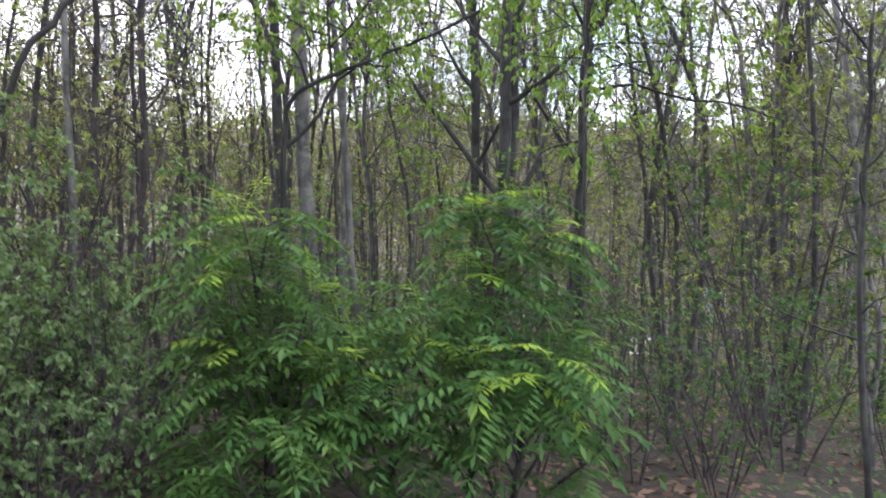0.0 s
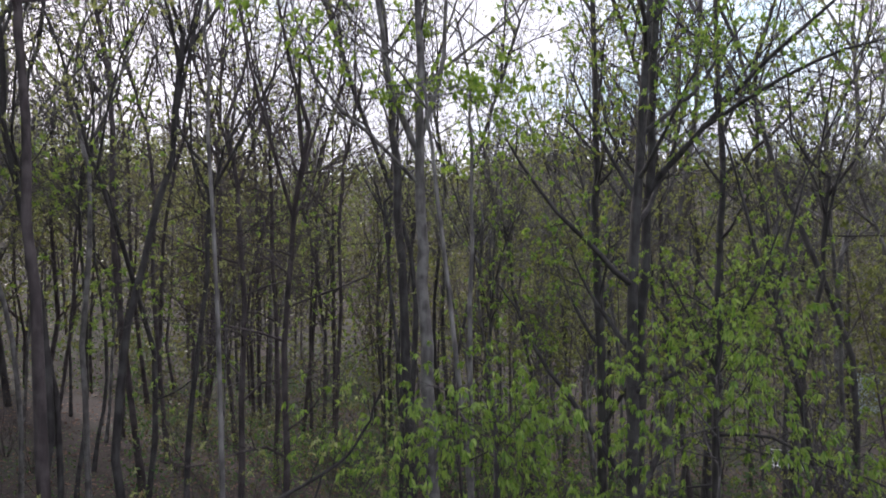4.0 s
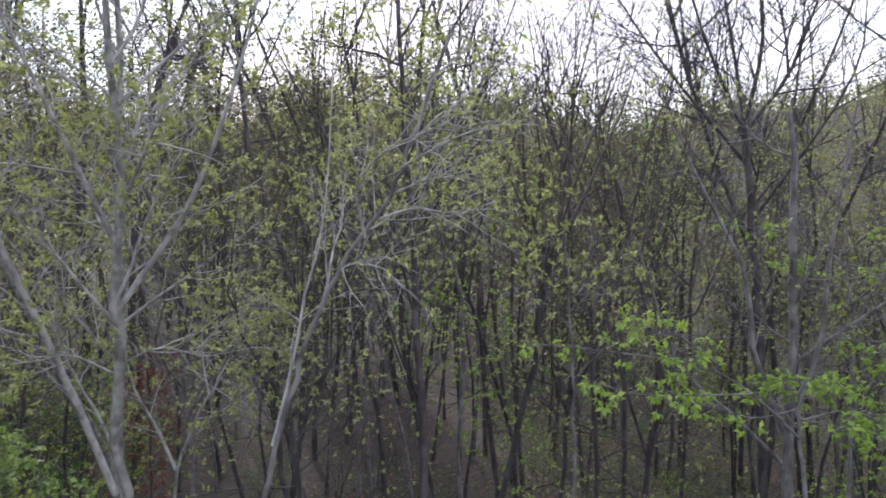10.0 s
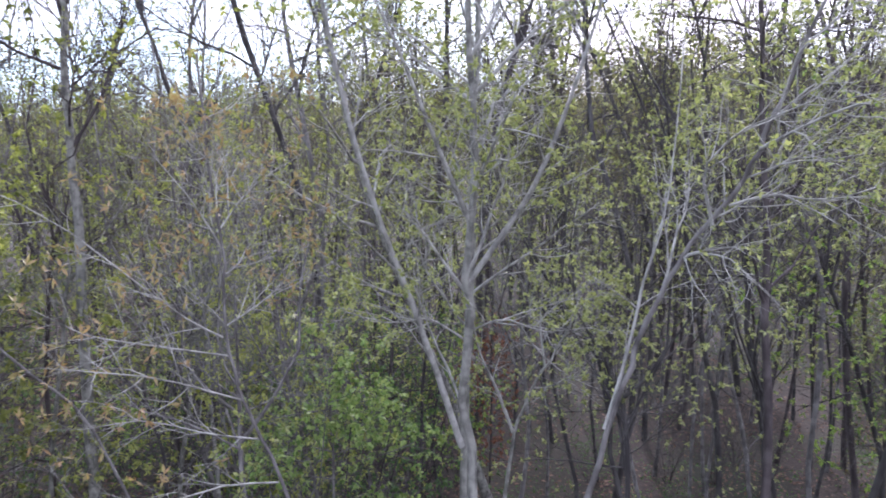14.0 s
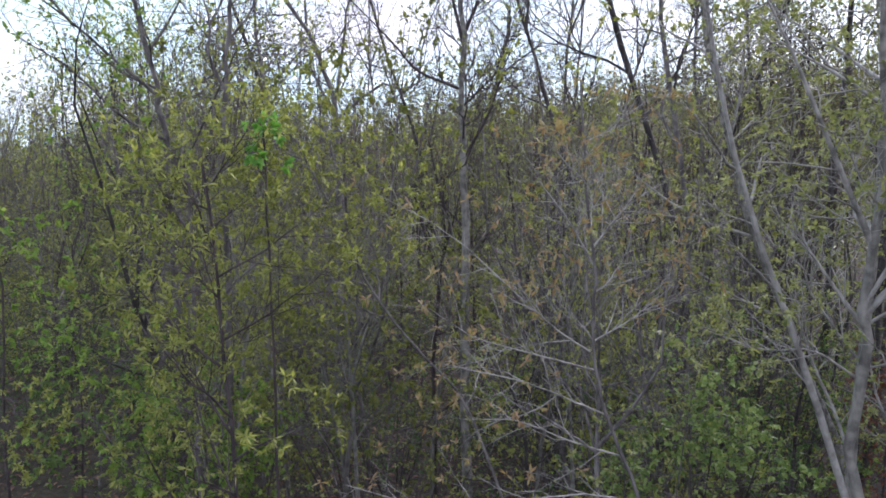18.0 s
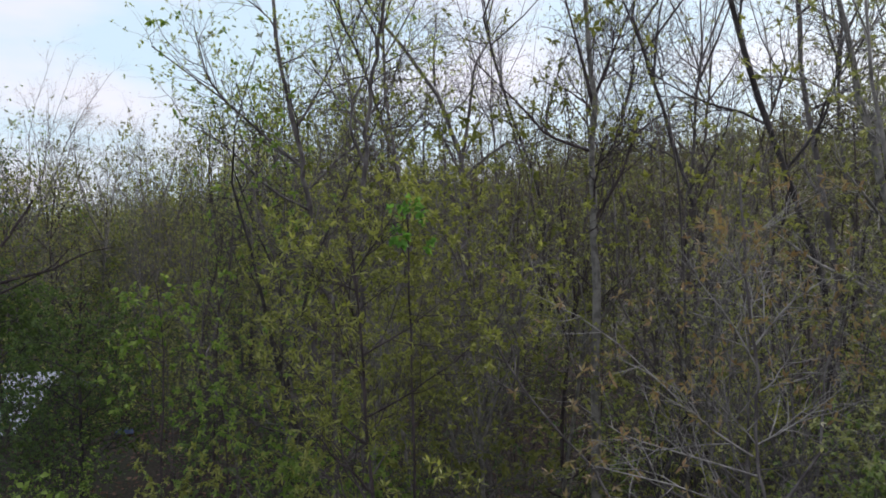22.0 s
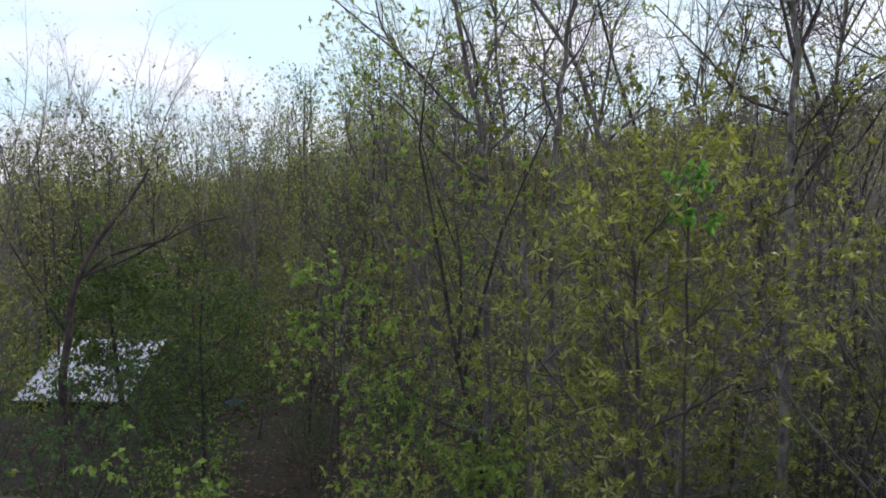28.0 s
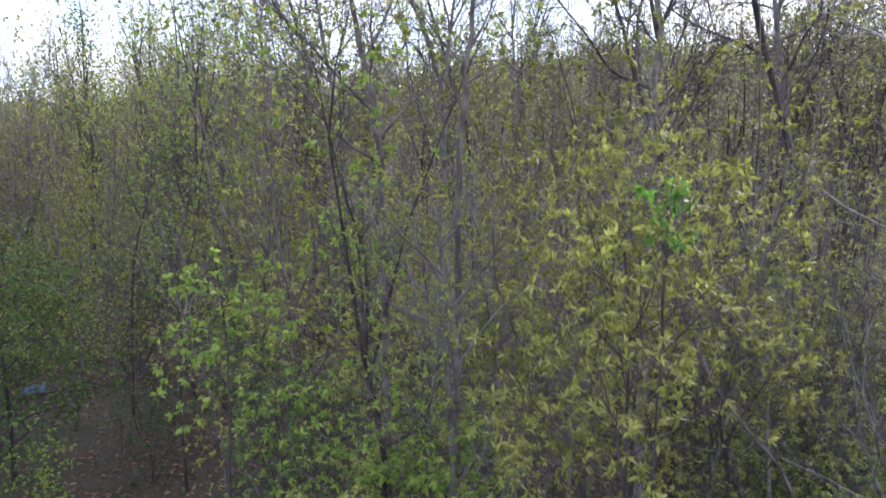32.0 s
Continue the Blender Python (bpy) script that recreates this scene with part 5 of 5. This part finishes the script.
# ---- walnut-like bush close to the start ----
def pinnate(rng, base, way, length, pairs=7):
    """Compound leaves: a drooping stalk with paired leaflets."""
    N = len(base)
    K = pairs + 2
    P = np.zeros((N, K, 3))
    P[:, 0] = base
    d = unit(way)
    L = length * rng.uniform(0.7, 1.2, N)
    for k in range(1, K):
        d = unit(d + np.array([0, 0, -0.15]))
        P[:, k] = P[:, k - 1] + d * (L / (K - 1))[:, None]
    R = np.full((N, K), 0.003)
    stalk = tubes(P, R, 3)
    side = unit(np.cross(unit(P[:, -1] - P[:, 0]), np.array([0, 0, 1.0])))
    pos, out = [], []
    for k in range(2, K):
        for sgn in (-1, 1):
            pos.append(P[:, k])
            out.append(unit(side * sgn + unit(P[:, k] - P[:, k - 1]) * 0.45 + np.array([0, 0, -0.25])))
    pos.append(P[:, -1])
    out.append(unit(P[:, -1] - P[:, -2]))
    return stalk, blades(rng, np.concatenate(pos), np.concatenate(out), 1, 0.118, 0.30, 0.08, 0.05, 0.2, 0.12)


def walnut(seed, points, label, limbs=16, fronds=17):
    rng = np.random.default_rng(seed)
    c = np.array(rooted(points), float)
    o = c[0].copy()
    c = c - o
    t = np.linspace(0, len(c) - 1, 10)
    i = np.minimum(t.astype(int), len(c) - 2)
    w = (t - i)[:, None]
    P0 = (c[i] * (1 - w) + c[i + 1] * w)[None]
    R0 = np.linspace(0.045, 0.015, 10)[None]
    P1, R1, _ = sprout(rng, P0, R0, limbs, 0.25, 1.0, 48, 1.05, 6, 0.7, 0.08, 0.016)
    P2 = np.concatenate([P1, P0[:, 4:]], 0)
    who = np.repeat(np.arange(len(P1)), fronds)
    q = rng.uniform(0.35, 1.0, len(who))
    base, d, _, _ = along(P1[who], q)
    way = unit(d * 0.5 + rng.normal(0, 0.6, base.shape) * np.array([1, 1, 0.4]) + np.array([0, 0, 0.35]))
    stalk, leaf = pinnate(rng, base, way, 0.56, 9)
    tips, end, _, _ = along(P1, np.full(len(P1), 0.99))
    high = np.argsort(tips[:, 2])[len(tips) // 2:]
    ob = thing("walnut_bush", Matrix.Translation(o), label, "bush")
    part("trunk", tubes(P0, R0, 7), BARK_BROWN, ob)
    limb = [part("limb", tubes(P1[j:j + 1], R1[j:j + 1], 5), BARK_BROWN, ob) for j in range(len(P1))]
    part("crown", join([stalk, leaf]), LEAF_WALNUT, ob)
    for j in high:
        part("young_shoot", join([q for _ in range(2) for q in pinnate(rng, tips[j:j + 1], unit(end[j:j + 1] + rng.normal(0, 0.5, (1, 3))), 0.34, 6)]), LEAF_TIP, limb[j], "yellow-green young leaf shoot")
    return ob


FEATHER = "bush of long drooping feathery fresh green leaves"
walnut(31, [(1.5, 4.75, -1.6), (1.4, 4.8, -0.9), (1.33, 4.82, -0.25)], FEATHER, 14, 13)
walnut(32, [(2.9, 4.5, -1.7), (2.95, 4.4, -0.8), (2.98, 4.3, -0.05)], FEATHER, 16, 13)
walnut(33, [(2.85, 3.95, -2.0), (2.85, 3.85, -1.5), (2.88, 3.75, -1.0)], FEATHER, 12, 12)
walnut(34, [(1.3, 4.5, -2.0), (1.3, 4.45, -1.6), (1.35, 4.4, -1.2)], FEATHER, 12, 12)
walnut(35, [(2.2, 4.5, -2.0), (2.2, 4.45, -1.5), (2.15, 4.4, -0.9)], FEATHER, 12, 12)


GREY_GREEN = shrub(126, 2.3, 9, "small", BARK_BROWN, LEAF_GREY, "dense grey-green leafy bush", 0.6)
GREY_GREEN.matrix_world = settle(-0.6, 5.4, 1.0, 0)
for x, y, s, turn in ((0.3, 5.7, 0.95, 80), (-1.5, 5.6, 1.0, 150), (-0.2, 6.5, 1.15, 40), (-2.4, 5.9, 1.05, 230), (-1.2, 6.6, 1.1, 10), (0.0, 4.6, 0.7, 310), (-0.9, 4.9, 0.8, 120)):
    copy_thing(GREY_GREEN, settle(x, y, s, turn))
# the thicket under the first climb
for k, x, y, s, turn in ((2, 1.2, 7.2, 0.62, 10), (3, 0.2, 7.4, 0.8, 130), (3, 2.0, 7.7, 0.75, 250), (2, 0.7, 6.2, 0.5, 60), (2, -0.5, 6.9, 0.6, 200), (2, -1.6, 7.6, 0.5, 90), (2, 0.4, 8.0, 0.85, 300), (3, 0.9, 7.2, 0.9, 20), (0, 1.6, 6.8, 0.7, 70), (1, 3.2, 6.2, 0.6, 15), (0, 4.6, 6.0, 0.75, 120), (0, 5.6, 4.4, 0.62, 300), (4, 6.6, 5.4, 0.8, 30),
                         (0, 5.3, 5.2, 0.6, 220), (3, 6.0, 6.6, 0.8, 20), (1, -6.9, 6.7, 1.1, 30), (1, -6.2, 7.1, 1.0, 140), (1, -7.5, 6.4, 1.05, 200), (0, -7.6, -0.9, 1.0, 60), (0, 8.4, 5.6, 1.3, 160), (3, 9.6, 6.8, 1.5, 280), (2, -8.8, 2.0, 0.7, 30), (2, -7.8, 3.3, 0.6, 150), (2, -10.0, 3.2, 0.7, 260), (1, -9.34, -4.14, 1.45, 70), (1, -9.83, -3.70, 1.45, 190), (1, -8.4, -1.9, 1.1, 10),
                         (1, -8.6, 0.2, 1.2, 110), (1, -9.2, 1.4, 1.15, 10), (0, -9.4, -1.2, 1.3, 30)):
    near_shrub(k, x, y, s, turn)
for x, y, s, turn in ((-18.0, -1.3, 0.6, 100), (-20.0, -1.2, 0.62, 190)):
    near_shrub(0, x, y, s, turn)
# low green shrubs on the way down to the house, and a leafy sprig before the shed
for k, head, r, s, turn in ((0, 104, 13, 0.6, 100), (1, 103, 16.5, 0.7, 140), (0, 105, 18, 0.72, 260), (0, 102, 21, 0.75, 300), (0, 104, 22.5, 0.72, 80), (0, 101, 25, 0.7, 170), (0, 98, 27, 0.7, 10), (0, 95, 28, 0.75, 60)):
    near_shrub(k, -math.sin(radians(head)) * r, math.cos(radians(head)) * r, s, turn)
# leafy young trees beside the first climb, and olive ones among the grey stems
for k, x, y, s, turn in ((4, 5.4, 11.8, 0.85, 130), (4, 9.2, 8.2, 0.95, 250), (4, 10.8, 7.6, 0.95, 60), (6, 11.6, 6.4, 0.95, 120), (7, 10.6, 9.6, 1.1, 170), (3, 12.4, 8.4, 1.3, 210), (3, 9.6, 10.8, 0.85, 60), (3, 7.4, 6.6, 0.7, 0), (3, 6.5, 3.5, 0.75, 40), (7, 9.8, 6.3, 0.9, 90),
                         (7, -2.17, 11.52, 1.2, 40), (1, 1.3, 10.6, 1.0, 140), (7, -0.46, 11.15, 1.2, 260), (7, -3.81, 13.74, 1.25, 100), (8, -1.65, 15.6, 1.25, 10), (1, 1.0, 12.6, 1.1, 320), (7, -2.9, 7.9, 0.9, 40), (0, -6.4, 5.2, 0.95, 290), (7, -3.6, 9.2, 0.92, 70), (8, -6.4, 4.3, 0.85, 10)):
    copy_thing(MID[k], settle(x, y, s, turn))


# slim pale stems showing under the western crowns
for k, x, y, s, turn in ((9, -11.03, 1.58, 0.80, 20), (9, -11.66, 2.50, 0.85, 90), (9, -11.67, 3.43, 0.82, 150), (9, -10.06, 3.10, 0.80, 210), (9, -12.04, 5.41, 0.88, 260), (9, -10.54, 6.88, 0.90, 310), (9, -9.23, 6.63, 0.86, 40)):
    copy_thing(MID[k], settle(x, y, s, turn))
# a leafy crown standing higher than the rest of the western wood
copy_thing(MID[5], settle(-10.4, 7.4, 1.3, 40))
# slim trunks at the edge of the clearing by the shed
for k, x, y, s, turn in ((1, -17.4, -0.7, 0.9, 20), (0, -19.6, -1.7, 0.95, 80), (3, -21.5, -2.6, 0.9, 160), (2, -15.6, -0.3, 0.9, 250), (1, -22.3, -1.2, 1.0, 320)):
    copy_thing(MID[min(k, 2)], settle(x, y, s * 0.66, turn))
# tall leafy trees on the eastern edge
for x, y, s, turn in ((11.6, 10.0, 0.95, 15), (13.2, 8.6, 1.0, 200)):
    copy_thing(TALL[1], settle(x, y, s, turn))
# a dark rounded tree far beyond the gap in the wood
template(121, 9.0, 0.12, (16, 0.25, 0.98, 66, 2.0, 0.15, 0.15, 0.03), (10, 50, 1.0, 0.1, 0.15, 0.015), (6, 48, 0.5, 0.05, 0.15, 0.01), "full", BARK_DARK, LEAF_DEEP, "dark green rounded tree beyond the clearing", forks=6, crotch=0.35).matrix_world = settle(-51.2, -13.6, 1.0, 0)
# bare grey trees with rounded twiggy crowns, standing clear by the gap in the wood
CLEAR_TREE = template(123, 12.0, 0.10, (8, 0.3, 0.98, 50, 2.2, 0.4, 0.14, 0.03), (13, 42, 1.3, 0.25, 0.15, 0.018), (10, 44, 0.65, 0.1, 0.15, 0.012), "fine", BARK_GREY, LEAF_TAN, "grey tree with a rounded haze of bare twigs", forks=7, crotch=0.42, reach=0.24)
CLEAR_TREE.matrix_world = settle(-47.0, -16.5, 1.0, 0)
for x, y, top, turn in ((-37.5, -13.3, 15.1, 30), (-39.6, -8.6, 15.4, 110), (-42.9, -6.7, 14.2, 200), (-38.1, -4.0, 13.4, 260), (-44.9, -12.9, 14.2, 70)):
    copy_thing(CLEAR_TREE, settle(x, y, (top - on_ground(x, y)) / 11.3, turn))


def ground_cover():
    """Fallen leaves and low green herbs on the soil near the camera."""
    rng = np.random.default_rng(77)
    for name, label, N, mat, low, high, size, lift, power in (("leaf_litter", "fallen brown leaves on the soil", 60000, LITTER_LEAF, 0.005, 0.04, 0.15, 0.25, 0.6),
                                                              ("herbs", "low green herbs on the wood floor", 36000, LEAF_DEEP, 0.02, 0.45, 0.11, 0.8, 0.6)):
        hd, r = np.radians(rng.uniform(-68, 112, N)), 3.5 + (38 if name == "leaf_litter" else 26) * rng.random(N) ** power
        x, y = -np.sin(hd) * r, np.cos(hd) * r
        clump = 0.5 + 0.5 * np.sin(x * 1.7 + 2 * np.sin(y * 0.9)) * np.sin(y * 1.5 + 2 * np.sin(x * 0.8))
        keep = rng.random(N) < (0.25 + clump if name == "herbs" else 1.0)
        x, y, clump = x[keep], y[keep], clump[keep]
        z = ground_height(x, y) + low + (high - low) * rng.random(len(x)) * clump
        p = np.stack([x, y, z], -1)
        way = rng.normal(0, 1, p.shape) * np.array([1, 1, lift])
        me = mesh(name, *blades(rng, p, way, 1, size, 0.55, 0.1, 0.0, 0.25, 0.3))
        me.materials.append(mat)
        tagged(new(name, me), label, "ground cover", kind="stuff")


ground_cover()


# ---- buildings and loose things ----
def box_bm(bm, x0, x1, y0, y1, z0, z1):
    r = bmesh.ops.create_cube(bm, size=1)
    bmesh.ops.scale(bm, vec=(x1 - x0, y1 - y0, z1 - z0), verts=r["verts"])
    bmesh.ops.translate(bm, vec=((x0 + x1) / 2, (y0 + y1) / 2, (z0 + z1) / 2), verts=r["verts"])
    return r["verts"]


def box(x0, x1, y0, y1, z0, z1, bevel=0.01):
    bm = bmesh.new()
    box_bm(bm, x0, x1, y0, y1, z0, z1)
    if bevel:
        bmesh.ops.bevel(bm, geom=bm.edges[:], offset=bevel, segments=1, affect="EDGES")
    return bm


def metal_roofed_house():
    """A low house whose ribbed pale metal roof faces the clearing."""
    z = 0.1
    ob = thing("house", pose(-33.4, -9.2, z, 0, 0, -14), "low dark house with a pale ribbed metal roof among trees", "house")
    part("wall", box(-3.2, 3.2, -1.4, 2.4, -2.2, 1.4), WALL_WOOD, ob)
    rise = 1.5
    n = 9
    for sgn in (1, -1):
        for k in range(n):
            y0, y1 = -1.6 + k * 4.2 / n, -1.6 + (k + 1) * 4.2 / n
            bm = bmesh.new()
            line = ((y0, 0.0), (y0, 0.035), (y0 + 0.05, 0.035), (y0 + 0.06, 0.0), (y1, 0.0))
            rows = [[bm.verts.new((x, y, 1.35 + z + h)) for y, h in line] for x, z in ((sgn * 3.7, 0.0), (0.0, rise))]
            under = [[bm.verts.new((x, y, 1.31 + z)) for y in (y0, y1)] for x, z in ((sgn * 3.7, 0.0), (0.0, rise))]
            for i in range(4):
                bm.faces.new((rows[0][i], rows[0][i + 1], rows[1][i + 1], rows[1][i]))
            bm.faces.new((under[0][0], under[0][1], under[1][1], under[1][0]))
            bm.faces.new(rows[0] + under[0][::-1])
            bmesh.ops.recalc_face_normals(bm, faces=bm.faces[:])
            part("roof_sheet", bm, ROOF_METAL, ob, "pale blue-grey ribbed metal roofing")
    part("fascia", box(3.66, 3.76, -1.65, 2.65, 1.12, 1.30), NEAR_BLACK, ob, "black eaves board")
    return ob


metal_roofed_house()


def open_shed():
    """A dark lean-to with a thin flat roof and an open end."""
    x, y = -11.7, -4.9
    z = on_ground(x, y)
    top = 4.40 - z
    ob = thing("shed", pose(x, y, z, 0, 0, -19.3), "dark flat-roofed open shed with a blue-grey felt roof", "shed")
    part("roof", box(-1.4, 1.5, -3.4, 1.3, top - 0.05, top + 0.03), FELT, ob, "blue-grey felted flat roof")
    part("beam", box(-1.48, -1.405, -3.45, 1.55, top - 0.06, top + 0.05), WALL_WOOD, ob)
    part("wall", box(-1.35, -1.25, -3.3, 0.8, -0.5, top - 0.06), WALL_WOOD, ob)
    part("wall", box(-1.24, 1.4, -3.3, -3.2, -0.5, top - 0.06), WALL_WOOD, ob)
    # Added panel: its black colour holds the shade of the open end.
    part("shade_panel", box(-1.24, 1.35, 0.2, 0.28, -0.5, top - 0.06), NEAR_BLACK, ob, "added black panel, the open end's shade put into its colour")
    for u, w in ((1.4, 1.15), (-1.3, 1.2), (1.4, -3.1)):
        part("post", box(u - 0.06, u + 0.06, w - 0.06, w + 0.06, -0.5, top - 0.06), WALL_WOOD, ob)
    return ob


open_shed()


def blue_tarp():
    """A crumpled tarpaulin over a low heap."""
    x, y = -24.9, -3.45
    bm = bmesh.new()
    bmesh.ops.create_grid(bm, x_segments=22, y_segments=22, size=0.28)
    rng = np.random.default_rng(4)
    for v in bm.verts:
        r = math.hypot(v.co.x, v.co.y)
        v.co.z = 0.16 * max(0, 1 - r * r * 3.2) + 0.05 * noise.noise(v.co * 6) + 0.03
    part_ob = bpy.data.meshes.new("tarpaulin")
    bm.to_mesh(part_ob)
    bm.free()
    part_ob.materials.append(TARP)
    ob = new("tarpaulin", part_ob)
    ob.location = (x, y, on_ground(x, y) + 0.02)
    tagged(ob, "crumpled blue tarpaulin over a low heap", "tarpaulin")
    so = ob.modifiers.new("thick", "SOLIDIFY")
    so.thickness = 0.01


blue_tarp()


def slatted_bench():
    """A white slatted seat on the low ground to the east."""
    x, y = 30.4, 29.0
    ob = thing("bench", pose(x, y, on_ground(x, y), 0, 0, -40), "weathered white slatted garden bench in the wood", "bench")
    for k in range(7):
        part("slat", box(-0.8 + k * 0.25, -0.68 + k * 0.25, -0.05, 0.0, 0.42, 1.15), WHITE, ob)
    part("rail", box(-0.85, 0.97, -0.06, 0.02, 1.155, 1.22), WHITE, ob)
    part("seat", box(-0.85, 0.97, -0.55, -0.06, 0.36, 0.415), WHITE, ob)
    for u in (-0.8, 0.85):
        for w in (-0.5, -0.1):
            part("leg", box(u, u + 0.07, w, w + 0.06, -0.1, 0.355), WHITE, ob)
    return ob


slatted_bench()


def pale_hut():
    """A small boarded hut glimpsed between the trunks down the slope."""
    x, y = 50.0, 40.0
    ob = thing("hut", pose(x, y, on_ground(x, y), 0, 0, -51), "small pale blue-grey boarded hut behind the trees", "hut")
    part("wall", box(-0.95, 0.95, -0.8, 0.8, -0.6, 2.9), WALL_WOOD, ob)
    for k in range(10):
        part("board", box(-0.98 + k * 0.197, -0.80 + k * 0.197, -0.85, -0.803, -0.3, 2.88, 0.006), PALE_BOARD, ob)
    for sgn in (-1, 1):
        bm = bmesh.new()
        low, top = [], []
        for u, z in ((sgn * 1.2, 2.75), (0.0, 3.55)):
            low += [bm.verts.new((u, w, z)) for w in (-1.0, 1.0)]
            top += [bm.verts.new((u, w, z + 0.06)) for w in (-1.0, 1.0)]
        for f in ((0, 1, 3, 2),):
            bm.faces.new([low[i] for i in f])
            bm.faces.new([top[i] for i in f])
        for i, j in ((0, 1), (1, 3), (3, 2), (2, 0)):
            bm.faces.new((low[i], low[j], top[j], top[i]))
        bmesh.ops.recalc_face_normals(bm, faces=bm.faces[:])
        part("roof", bm, FELT, ob)
    return ob


pale_hut()
